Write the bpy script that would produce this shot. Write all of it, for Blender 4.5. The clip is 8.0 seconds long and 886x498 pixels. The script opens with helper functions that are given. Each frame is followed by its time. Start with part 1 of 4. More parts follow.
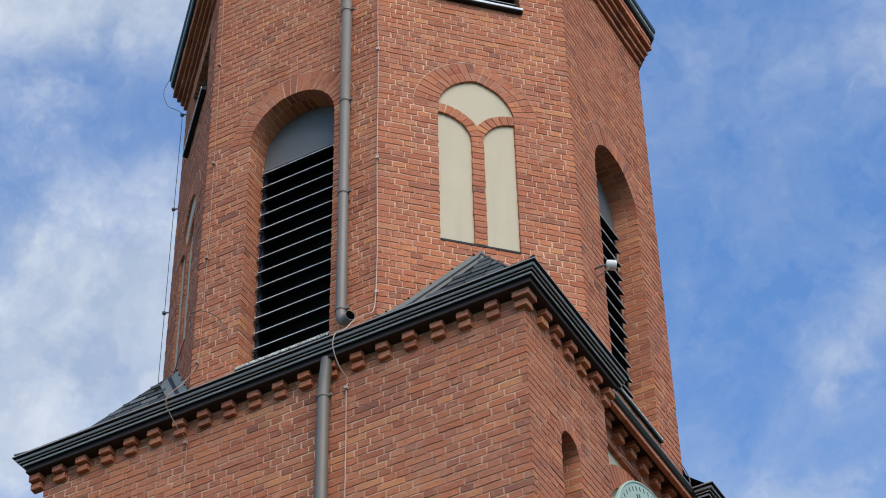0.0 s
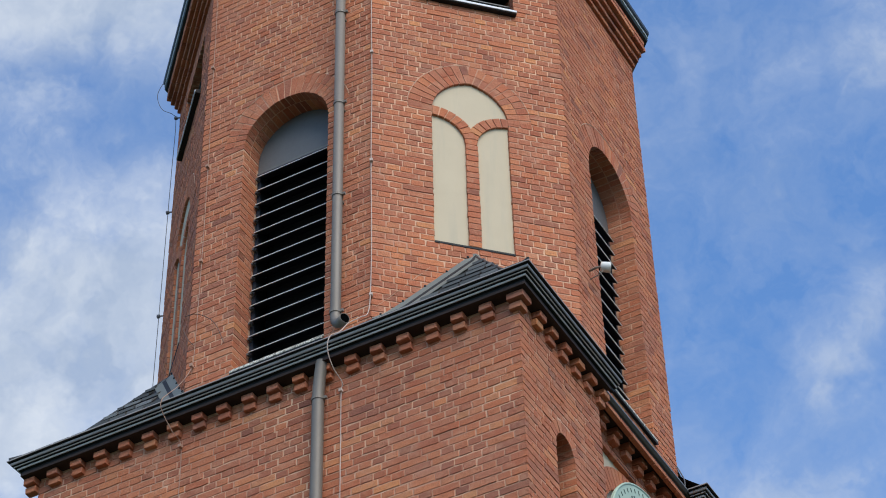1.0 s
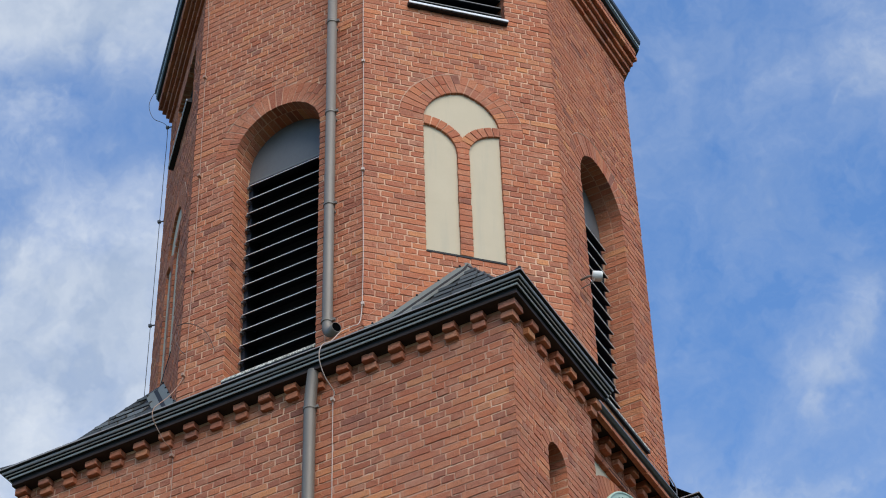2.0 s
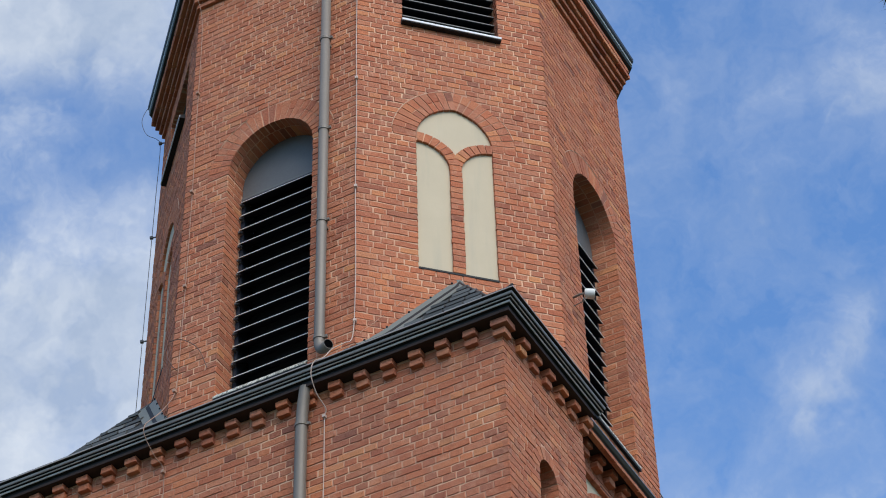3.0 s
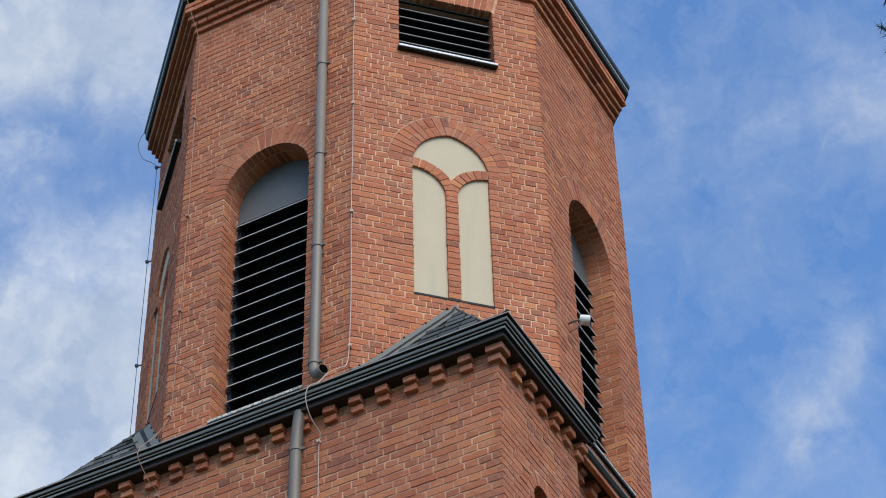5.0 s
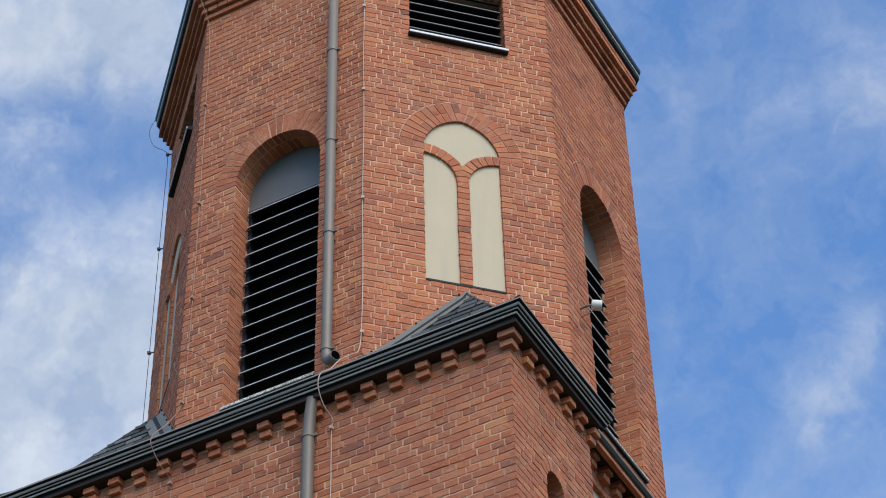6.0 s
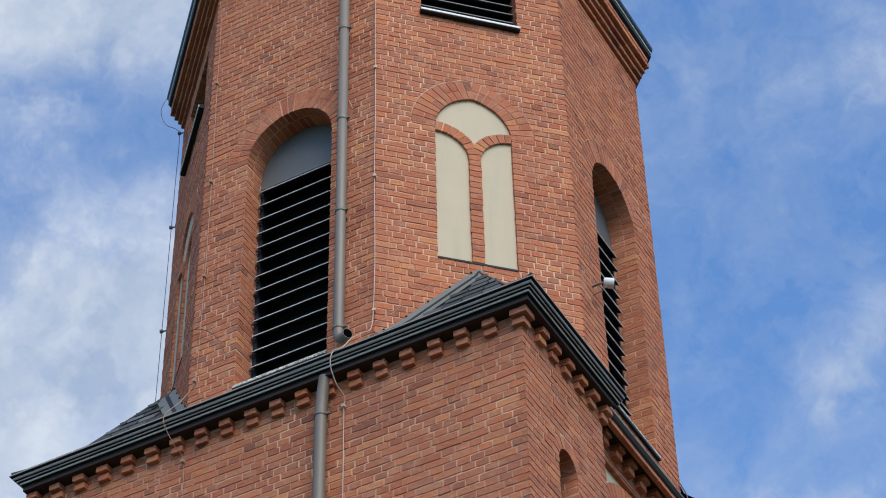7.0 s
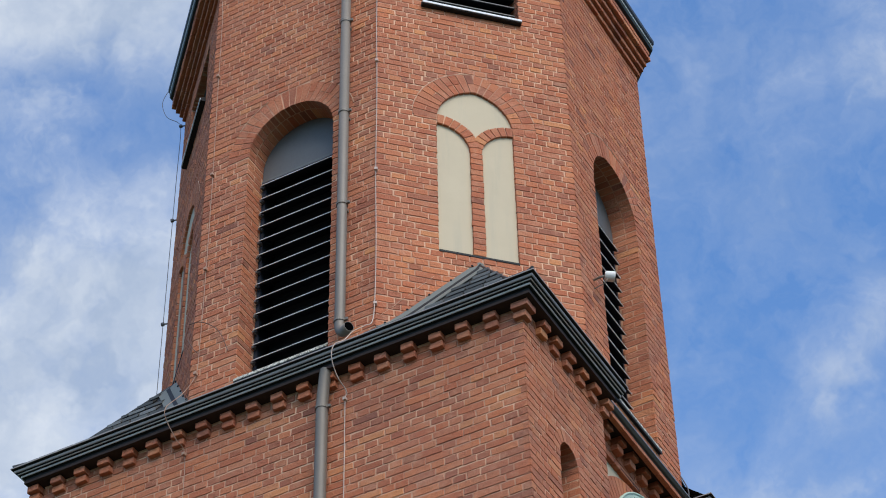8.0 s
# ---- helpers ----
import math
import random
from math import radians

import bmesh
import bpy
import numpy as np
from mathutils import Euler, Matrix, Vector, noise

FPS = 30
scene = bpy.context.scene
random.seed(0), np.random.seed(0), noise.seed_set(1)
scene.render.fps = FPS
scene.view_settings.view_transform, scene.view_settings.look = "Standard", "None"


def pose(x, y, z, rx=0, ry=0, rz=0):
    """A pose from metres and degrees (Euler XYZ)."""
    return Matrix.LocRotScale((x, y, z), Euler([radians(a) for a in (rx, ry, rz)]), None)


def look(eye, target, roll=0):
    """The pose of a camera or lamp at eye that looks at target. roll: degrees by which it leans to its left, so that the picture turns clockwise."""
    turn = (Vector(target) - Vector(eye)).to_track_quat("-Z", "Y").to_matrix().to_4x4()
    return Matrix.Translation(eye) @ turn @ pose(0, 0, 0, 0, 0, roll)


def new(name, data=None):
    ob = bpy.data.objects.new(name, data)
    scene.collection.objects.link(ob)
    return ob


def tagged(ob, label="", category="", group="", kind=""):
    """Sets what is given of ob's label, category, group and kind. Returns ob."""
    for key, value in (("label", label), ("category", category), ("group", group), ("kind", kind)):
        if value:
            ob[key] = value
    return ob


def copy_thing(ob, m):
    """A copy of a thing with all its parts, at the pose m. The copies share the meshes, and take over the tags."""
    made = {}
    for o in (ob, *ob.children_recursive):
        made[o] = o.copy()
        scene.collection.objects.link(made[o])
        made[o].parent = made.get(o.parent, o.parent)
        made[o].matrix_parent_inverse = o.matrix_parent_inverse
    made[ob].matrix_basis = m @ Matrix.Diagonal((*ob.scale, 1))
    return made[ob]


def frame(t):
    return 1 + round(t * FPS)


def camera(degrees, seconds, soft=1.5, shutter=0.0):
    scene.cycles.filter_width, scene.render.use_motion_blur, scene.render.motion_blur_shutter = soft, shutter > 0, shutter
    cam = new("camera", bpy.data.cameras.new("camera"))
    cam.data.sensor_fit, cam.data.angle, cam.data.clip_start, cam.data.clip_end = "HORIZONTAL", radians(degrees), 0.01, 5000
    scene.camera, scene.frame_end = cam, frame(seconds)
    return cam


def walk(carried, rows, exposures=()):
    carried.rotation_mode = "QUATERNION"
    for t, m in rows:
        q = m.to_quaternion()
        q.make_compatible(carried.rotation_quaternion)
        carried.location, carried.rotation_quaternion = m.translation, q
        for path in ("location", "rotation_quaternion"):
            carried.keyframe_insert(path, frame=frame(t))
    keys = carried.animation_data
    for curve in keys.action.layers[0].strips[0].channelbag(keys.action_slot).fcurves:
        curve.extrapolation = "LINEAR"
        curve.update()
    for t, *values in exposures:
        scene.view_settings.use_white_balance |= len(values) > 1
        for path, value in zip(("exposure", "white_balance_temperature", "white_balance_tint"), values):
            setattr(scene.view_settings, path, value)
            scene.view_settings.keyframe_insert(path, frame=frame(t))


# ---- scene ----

# ---------------------------------------------------------------- camera
EYE = (8.847, -15.610, 1.598)
cam = camera(22.332, 8.0, soft=1.0)
walk(cam, [
    (0, pose(*EYE, 132.724, 0.902, 29.301)),
    (0.5, pose(*EYE, 132.727, 0.992, 29.322)),
    (1, pose(*EYE, 132.786, 1.128, 29.312)),
    (1.5, pose(*EYE, 132.883, 1.248, 29.270)),
    (3, pose(*EYE, 133.445, 1.264, 28.883)),
    (3.5, pose(*EYE, 133.796, 1.223, 28.703)),
    (4, pose(*EYE, 134.115, 1.129, 28.524)),
    (5.5, pose(*EYE, 134.036, 1.090, 28.709)),
    (6, pose(*EYE, 133.738, 1.118, 28.995)),
    (6.5, pose(*EYE, 133.421, 1.033, 29.176)),
    (7, pose(*EYE, 133.183, 0.978, 29.283)),
    (7.5, pose(*EYE, 133.056, 0.909, 29.279)),
    (8, pose(*EYE, 133.010, 0.923, 29.276)),
])
scene.view_settings.exposure = 0.0

# ---------------------------------------------------------------- light
SUN_AZ, SUN_EL = -42.0, 48.0


class Nodes:
    """Short hand for building node trees."""

    def __init__(self, tree):
        self.tree = tree
        tree.nodes.clear()

    def add(self, kind, props=(), **ins):
        n = self.tree.nodes.new(kind)
        for k, v in dict(props).items():
            setattr(n, k, v)
        for k, v in ins.items():
            key = int(k[1:]) if k[0] == "i" and k[1:].isdigit() else k.replace("_", " ")
            self.put(n.inputs[key], v)
        return n

    def put(self, sock, v):
        if isinstance(v, bpy.types.NodeSocket):
            self.tree.links.new(v, sock)
        else:
            sock.default_value = v

    def math(self, op, a, b=0.0, clamp=False):
        n = self.add("ShaderNodeMath", {"operation": op, "use_clamp": clamp})
        self.put(n.inputs[0], a)
        self.put(n.inputs[1], b)
        return n.outputs[0]

    def dot(self, v, c):
        n = self.add("ShaderNodeVectorMath", {"operation": "DOT_PRODUCT"})
        self.put(n.inputs[0], v)
        self.put(n.inputs[1], c)
        return n.outputs["Value"]

    def mix(self, fac, a, b, blend="MIX"):
        n = self.add("ShaderNodeMix", {"data_type": "RGBA", "blend_type": blend})
        self.put(n.inputs[0], fac)
        self.put(n.inputs[6], a)
        self.put(n.inputs[7], b)
        return n.outputs[2]

    def noise(self, vec, scale, detail=3.0, rough=0.55):
        n = self.add("ShaderNodeTexNoise", (), Scale=scale, Detail=detail, Roughness=rough)
        if vec is not None:
            self.put(n.inputs["Vector"], vec)
        return n.outputs["Fac"]

    def ramp(self, fac, stops):
        n = self.add("ShaderNodeValToRGB")
        e = n.color_ramp.elements
        while len(e) < len(stops):
            e.new(0.5)
        for el, (pos, col) in zip(e, stops):
            el.position, el.color = pos, (*col, 1)
        self.put(n.inputs[0], fac)
        return n.outputs[0]


CLOUDS = [(-0.185, 0.105, 0.045, 0.030, 0.75), (-0.160, -0.008, 0.050, 0.032, 0.74), (-0.170, 0.066, 0.040, 0.020, -0.06), (-0.125, 0.035, 0.025, 0.040, 0.26), (-0.150, -0.050, 0.060, 0.035, 0.62), (-0.185, -0.085, 0.06, 0.03, 0.62),
          (-0.30, 0.03, 0.10, 0.20, 0.6), (-0.115, 0.10, 0.02, 0.03, 0.35), (-0.140, 0.130, 0.040, 0.026, 0.68), (0.187, -0.022, 0.012, 0.018, 0.42), (0.176, -0.050, 0.015, 0.014, 0.42), (0.175, -0.110, 0.06, 0.016, 0.32),
          (0.150, 0.085, 0.03, 0.012, 0.06), (0.205, 0.10, 0.04, 0.03, 0.25), (0.125, -0.10, 0.03, 0.02, 0.25)]


def make_world():
    """Blue sky with broken white cloud, thicker towards the south-west."""
    world = bpy.data.worlds.new("sky")
    scene.world = world
    world.use_nodes = True
    n = Nodes(world.node_tree)
    way = n.add("ShaderNodeTexCoord").outputs["Generated"]
    sky = n.add("ShaderNodeTexSky", {"sky_type": "NISHITA", "sun_disc": False,
                                     "sun_elevation": radians(SUN_EL), "sun_rotation": radians(90 - SUN_AZ),
                                     "air_density": 1.0, "dust_density": 1.0, "ozone_density": 1.6})
    blue = n.mix(1.0, sky.outputs[0], (0.146, 0.203, 0.256, 1), "MULTIPLY")
    # cloud layer: coordinates on a plane that faces the sky above the tower
    fwd, right, up = (-0.3502, 0.6459, 0.6784), (0.8720, 0.4893, -0.0157), (0.3421, -0.5860, 0.7345)
    away = n.math("MAXIMUM", n.dot(way, fwd), 0.08)
    comb = n.add("ShaderNodeCombineXYZ")
    n.put(comb.inputs[0], n.math("DIVIDE", n.dot(way, right), away))
    n.put(comb.inputs[1], n.math("DIVIDE", n.dot(way, up), away))
    flat = comb.outputs[0]
    warp = n.add("ShaderNodeTexNoise", (), Scale=14.0, Detail=5.0, Roughness=0.6)
    n.put(warp.inputs["Vector"], way)
    off = n.add("ShaderNodeVectorMath", {"operation": "SUBTRACT"})
    n.put(off.inputs[0], warp.outputs["Color"])
    n.put(off.inputs[1], (0.5, 0.5, 0.5))
    bent = n.add("ShaderNodeVectorMath", {"operation": "MULTIPLY_ADD"})
    n.put(bent.inputs[0], off.outputs[0])
    n.put(bent.inputs[1], (0.085, 0.085, 0.0))
    n.put(bent.inputs[2], flat)
    drift = n.add("ShaderNodeVectorMath", {"operation": "MULTIPLY_ADD"})
    n.put(drift.inputs[0], off.outputs[0])
    n.put(drift.inputs[1], (0.10, 0.10, 0.10))
    n.put(drift.inputs[2], way)
    sep = n.add("ShaderNodeSeparateXYZ", (), Vector=bent.outputs[0])
    u, v = sep.outputs[0], sep.outputs[1]
    big = n.noise(drift.outputs[0], 20.0, 5.0, 0.56)
    fine = n.noise(drift.outputs[0], 55.0, 8.0, 0.62)
    total = n.math("ADD", n.math("MULTIPLY", n.math("SUBTRACT", big, 0.5), 1.1), n.math("MULTIPLY", n.math("SUBTRACT", fine, 0.5), 0.30))
    total = n.math("ADD", total, 0.13)
    # banks of cloud: centre, half breadth and half height (tangents), thickness
    for cu, cv, su, sv, amp in CLOUDS:
        du = n.math("DIVIDE", n.math("SUBTRACT", u, cu), su)
        dv = n.math("DIVIDE", n.math("SUBTRACT", v, cv), sv)
        d2 = n.math("ADD", n.math("MULTIPLY", du, du), n.math("MULTIPLY", dv, dv))
        total = n.math("ADD", total, n.math("MULTIPLY", n.math("EXPONENT", n.math("MULTIPLY", d2, -1.0)), amp))
    cover = n.ramp(total, [(0.0, (0.0, 0.0, 0.0)), (0.35, (0.25, 0.25, 0.25)), (0.75, (0.75, 0.75, 0.75)), (1.0, (0.95, 0.95, 0.95))])
    shade = n.ramp(n.noise(drift.outputs[0], 24.0, 4.0, 0.5), [(0.30, (0.42, 0.515, 0.68)), (0.66, (0.71, 0.775, 0.87))])
    col = n.mix(cover, blue, shade)
    bg = n.add("ShaderNodeBackground", (), Color=col, Strength=1.0)
    out = n.add("ShaderNodeOutputWorld")
    n.tree.links.new(bg.outputs[0], out.inputs[0])


make_world()
sun = new("sun", bpy.data.lights.new("sun", "SUN"))
sun.data.energy, sun.data.angle, sun.data.color = 3.0, radians(50), (1.0, 0.90, 0.77)
sx, sy = math.cos(radians(SUN_AZ)), math.sin(radians(SUN_AZ))
sun.matrix_world = look((40 * sx, 40 * sy, 40 * math.tan(radians(SUN_EL))), (0, 0, 0))


# ---------------------------------------------------------------- materials
def material(name, build):
    m = bpy.data.materials.new(name)
    m.use_nodes = True
    n = Nodes(m.node_tree)
    bsdf = n.add("ShaderNodeBsdfPrincipled")
    out = n.add("ShaderNodeOutputMaterial")
    n.tree.links.new(bsdf.outputs[0], out.inputs[0])
    build(n, bsdf)
    return m


def place(n):
    return n.add("ShaderNodeNewGeometry").outputs["Position"]


def bump(n, bsdf, height, strength=0.4, distance=0.003):
    b = n.add("ShaderNodeBump", (), Strength=strength, Distance=distance, Height=height)
    n.tree.links.new(b.outputs[0], bsdf.inputs["Normal"])


def brick_look(n, b, burnt=0.0):
    """Hand-made brick: orange to brown, some burnt dark, with crusts, pits and smeared lime."""
    geo = n.add("ShaderNodeNewGeometry")
    pos = geo.outputs["Position"]
    rnd = n.math("FRACT", n.math("ADD", geo.outputs["Random Per Island"], n.add("ShaderNodeObjectInfo").outputs["Random"]))
    tone = n.ramp(rnd, [(0.0, (0.225, 0.082, 0.052)), (0.03, (0.335, 0.101, 0.053)), (0.18, (0.435, 0.124, 0.058)), (0.50, (0.505, 0.150, 0.067)),
                        (0.80, (0.55, 0.175, 0.075)), (0.95, (0.61, 0.212, 0.088)), (1.0, (0.66, 0.265, 0.098))])
    second = n.math("FRACT", n.math("MULTIPLY", rnd, 37.7))
    third = n.math("FRACT", n.math("MULTIPLY", rnd, 91.3))
    tone = n.mix(n.math("MULTIPLY", second, 0.5), tone, (0.44, 0.184, 0.106, 1))
    if burnt:
        tone = n.mix(n.math("ADD", n.math("MULTIPLY", third, 0.35), burnt), tone, (0.26, 0.100, 0.064, 1))
    # whole areas of the wall are browner or more orange
    area = n.noise(pos, 0.75, 3.0, 0.55)
    tone = n.mix(n.math("MULTIPLY", n.math("SUBTRACT", area, 0.47, True), 3.2, True), tone, n.mix(0.5, tone, (0.58, 0.185, 0.078, 1)))
    grain = n.noise(pos, 85.0, 5.0, 0.7)
    spots = n.noise(pos, 17.0, 5.0, 0.68)
    pits = n.noise(pos, 34.0, 5.0, 0.72)
    blotch = n.noise(pos, 6.0, 5.0, 0.65)
    stain = n.noise(pos, 1.1, 5.0, 0.62)
    c = n.mix(n.math("MULTIPLY", n.math("SUBTRACT", grain, 0.38, True), 0.85, True), tone, (0.16, 0.058, 0.040, 1))
    c = n.mix(n.math("MULTIPLY", n.math("SUBTRACT", spots, 0.54, True), 2.0, True), c, (0.56, 0.275, 0.155, 1))
    c = n.mix(n.math("MULTIPLY", n.math("SUBTRACT", pits, 0.55, True), 2.6, True), c, (0.19, 0.066, 0.043, 1))
    c = n.mix(n.math("MULTIPLY", n.math("MULTIPLY", n.math("SUBTRACT", blotch, 0.50, True), 3.0, True), third), c, (0.58, 0.30, 0.18, 1))
    c = n.mix(n.math("MULTIPLY", n.math("SUBTRACT", stain, 0.52, True), 1.6, True), c, (0.31, 0.125, 0.085, 1))
    n.put(b.inputs["Base Color"], c)
    b.inputs["Roughness"].default_value = 0.92
    b.inputs["Specular IOR Level"].default_value = 0.25
    relief = n.math("ADD", n.math("ADD", grain, n.math("MULTIPLY", spots, 1.6)), n.math("MULTIPLY", pits, 1.2))
    bump(n, b, relief, 0.75, 0.007)


def mortar_look(n, b):
    pos = place(n)
    g = n.noise(pos, 120.0, 4.0, 0.7)
    s = n.noise(pos, 2.3, 5.0, 0.65)
    patch = n.ramp(n.noise(pos, 1.6, 5.0, 0.65), [(0.38, (0.0, 0.0, 0.0)), (0.56, (1.0, 1.0, 1.0))])
    c = n.mix(s, (0.66, 0.375, 0.222, 1), (0.87, 0.545, 0.345, 1))
    c = n.mix(n.math("MULTIPLY", patch, 0.72), c, (0.44, 0.19, 0.112, 1))
    c = n.mix(n.math("MULTIPLY", g, 0.35), c, (0.30, 0.17, 0.12, 1))
    n.put(b.inputs["Base Color"], c)
    b.inputs["Roughness"].default_value = 0.95
    bump(n, b, g, 0.6, 0.003)


def brickwork_look(n, b):
    """Coursed brick far below, for the tower's shaft."""
    pos = place(n)
    sep = n.add("ShaderNodeSeparateXYZ", (), Vector=pos)
    comb = n.add("ShaderNodeCombineXYZ")
    n.put(comb.inputs[0], n.math("ADD", sep.outputs[0], sep.outputs[1]))
    n.put(comb.inputs[1], sep.outputs[2])
    t = n.add("ShaderNodeTexBrick", (), Vector=comb.outputs[0], Color1=(0.39, 0.13, 0.075, 1), Color2=(0.28, 0.095, 0.06, 1),
              Mortar=(0.45, 0.31, 0.24, 1), Scale=1.0, Mortar_Size=0.006, Brick_Width=0.26, Row_Height=0.077)
    c = n.mix(n.math("MULTIPLY", n.noise(pos, 30.0, 4.0), 0.5), t.outputs[0], (0.20, 0.075, 0.05, 1))
    n.put(b.inputs["Base Color"], c)
    b.inputs["Roughness"].default_value = 0.9
    bump(n, b, t.outputs[1], -0.6, 0.006)


def plain(col, dark, rough=0.6, metal=0.0, scale=8.0, amount=0.5, relief=0.15):
    def look_of(n, b):
        pos = place(n)
        a = n.noise(pos, scale, 5.0, 0.62)
        g = n.noise(pos, scale * 11, 4.0, 0.6)
        f = n.math("MULTIPLY", n.math("ADD", n.math("MULTIPLY", a, 1.3), n.math("MULTIPLY", g, 0.7)), amount, True)
        n.put(b.inputs["Base Color"], n.mix(f, (*col, 1), (*dark, 1)))
        b.inputs["Metallic"].default_value = metal
        b.inputs["Specular IOR Level"].default_value = 0.3
        n.put(b.inputs["Roughness"], n.math("ADD", n.math("MULTIPLY", g, 0.2), rough - 0.1))
        bump(n, b, g, relief, 0.002)
    return look_of


def plaster_look(n, b):
    pos = place(n)
    stretch = n.add("ShaderNodeMapping", (), Vector=pos, Scale=(9.0, 9.0, 0.9))
    runs = n.noise(stretch.outputs[0], 1.0, 5.0, 0.6)
    blot = n.noise(pos, 3.0, 5.0, 0.6)
    c = n.mix(blot, (0.57, 0.462, 0.312, 1), (0.485, 0.39, 0.26, 1))
    c = n.mix(n.math("MULTIPLY", n.math("SUBTRACT", runs, 0.52, True), 1.3, True), c, (0.36, 0.33, 0.25, 1))
    n.put(b.inputs["Base Color"], c)
    b.inputs["Roughness"].default_value = 0.9
    bump(n, b, n.noise(pos, 90.0, 4.0), 0.35, 0.002)


def slate_look(n, b):
    geo = n.add("ShaderNodeNewGeometry")
    rnd = n.math("FRACT", n.math("ADD", geo.outputs["Random Per Island"], n.add("ShaderNodeObjectInfo").outputs["Random"]))
    tone = n.ramp(rnd, [(0.0, (0.055, 0.056, 0.056)), (0.6, (0.125, 0.126, 0.122)), (1.0, (0.20, 0.20, 0.195))])
    g = n.noise(geo.outputs["Position"], 40.0, 5.0, 0.65)
    n.put(b.inputs["Base Color"], n.mix(n.math("MULTIPLY", g, 0.5), tone, (0.07, 0.075, 0.07, 1)))
    b.inputs["Roughness"].default_value = 0.75
    b.inputs["Specular IOR Level"].default_value = 0.3
    bump(n, b, g, 0.5, 0.004)


def dirty_sill_look(n, b):
    pos = place(n)
    a = n.noise(pos, 42.0, 6.0, 0.7)
    c = n.ramp(a, [(0.40, (0.16, 0.15, 0.12)), (0.50, (0.46, 0.42, 0.34)), (0.62, (0.80, 0.75, 0.64))])
    n.put(b.inputs["Base Color"], c)
    b.inputs["Roughness"].default_value = 0.8
    bump(n, b, a, 0.6, 0.006)


def ground_look(n, b):
    pos = place(n)
    c = n.ramp(n.noise(pos, 0.35, 6.0, 0.65), [(0.35, (0.035, 0.05, 0.02)), (0.6, (0.05, 0.06, 0.03)), (0.8, (0.07, 0.065, 0.055))])
    n.put(b.inputs["Base Color"], c)
    b.inputs["Roughness"].default_value = 0.95


BRICK = material("red_brick", brick_look)
BURNT = material("burnt_brick_end", lambda n, b: brick_look(n, b, 0.14))
MORTAR = material("lime_mortar", mortar_look)
SHAFT = material("brickwork", brickwork_look)
FILLET = material("pale_pointing", plain((0.64, 0.42, 0.28), (0.46, 0.26, 0.165), 0.9, 0.0, 18.0, 0.5, 0.5))
PLASTER = material("cream_plaster", plaster_look)
SLATE = material("slate", slate_look)
ZINC = material("grey_zinc", plain((0.185, 0.19, 0.165), (0.115, 0.118, 0.10), 0.65, 0.0, 5.0, 0.5))
GUTTER = material("painted_gutter", plain((0.36, 0.325, 0.305), (0.23, 0.208, 0.196), 0.33, 0.0, 6.0, 0.5))
DARKGUT = material("dark_gutter", plain((0.055, 0.056, 0.058), (0.03, 0.03, 0.032), 0.45, 0.0, 6.0, 0.5))
# lighter copy of the gutter paint, with the lit faces' highlight in its colour
GUTTER_LIT = material("gutter_highlight", plain((0.66, 0.60, 0.565), (0.45, 0.41, 0.385), 0.33, 0.0, 6.0, 0.5))
VOID = material("pipe_mouth_shade", plain((0.003, 0.003, 0.003), (0.002, 0.002, 0.002), 1.0))
VOID.node_tree.nodes["Principled BSDF"].inputs["Specular IOR Level"].default_value = 0.0
PIPE = material("painted_pipe", plain((0.215, 0.182, 0.145), (0.145, 0.122, 0.098), 0.5, 0.1, 4.0, 0.5))
SHEET = material("grey_sheet", plain((0.165, 0.16, 0.152), (0.115, 0.112, 0.108), 0.55, 0.2, 3.0, 0.5))
BLADE = material("black_board_and_interior", plain((0.030, 0.034, 0.045), (0.018, 0.021, 0.028), 0.8, 0.0, 8.0, 0.5))
BRIGHT = material("galvanised_and_highlight", plain((0.82, 0.81, 0.80), (0.58, 0.57, 0.56), 0.6, 0.0, 9.0, 0.5))
WIRE = material("weathered_wire", plain((0.60, 0.46, 0.38), (0.44, 0.32, 0.25), 0.7, 0.0, 20.0, 0.5))
DIMWIRE = material("rusty_wire", plain((0.44, 0.28, 0.20), (0.33, 0.19, 0.13), 0.7, 0.0, 20.0, 0.5))
BARKWIRE = material("brown_cable", plain((0.16, 0.085, 0.06), (0.09, 0.05, 0.035), 0.7, 0.0, 20.0, 0.5))
DARKWIRE = material("dark_wire", plain((0.12, 0.122, 0.13), (0.07, 0.07, 0.075), 0.6, 0.0, 20.0, 0.5))
WHITE = material("white_housing", plain((0.72, 0.71, 0.66), (0.52, 0.50, 0.45), 0.5, 0.0, 14.0, 0.4))
SILL = material("stained_sill", dirty_sill_look)
DIAL = material("pale_green_dial", plain((0.44, 0.52, 0.39), (0.34, 0.42, 0.32), 0.6, 0.0, 4.0, 0.5))
INK = material("dark_mark", plain((0.10, 0.14, 0.11), (0.07, 0.09, 0.075), 0.6, 0.0, 20.0, 0.5))
# brown taken near black, so the colour holds the shade below the eaves
SOFFIT = material("soffit_shade_brown", plain((0.05, 0.03, 0.024), (0.03, 0.019, 0.015), 0.8, 0.0, 9.0, 0.5))
# black for dark parts, and for shade drawn as colour in the gutter grooves
BLACK = material("black_parts_and_shade", plain((0.018, 0.017, 0.017), (0.01, 0.01, 0.01), 0.7, 0.0, 10.0, 0.5))
GRASS = material("ground_cover", ground_look)


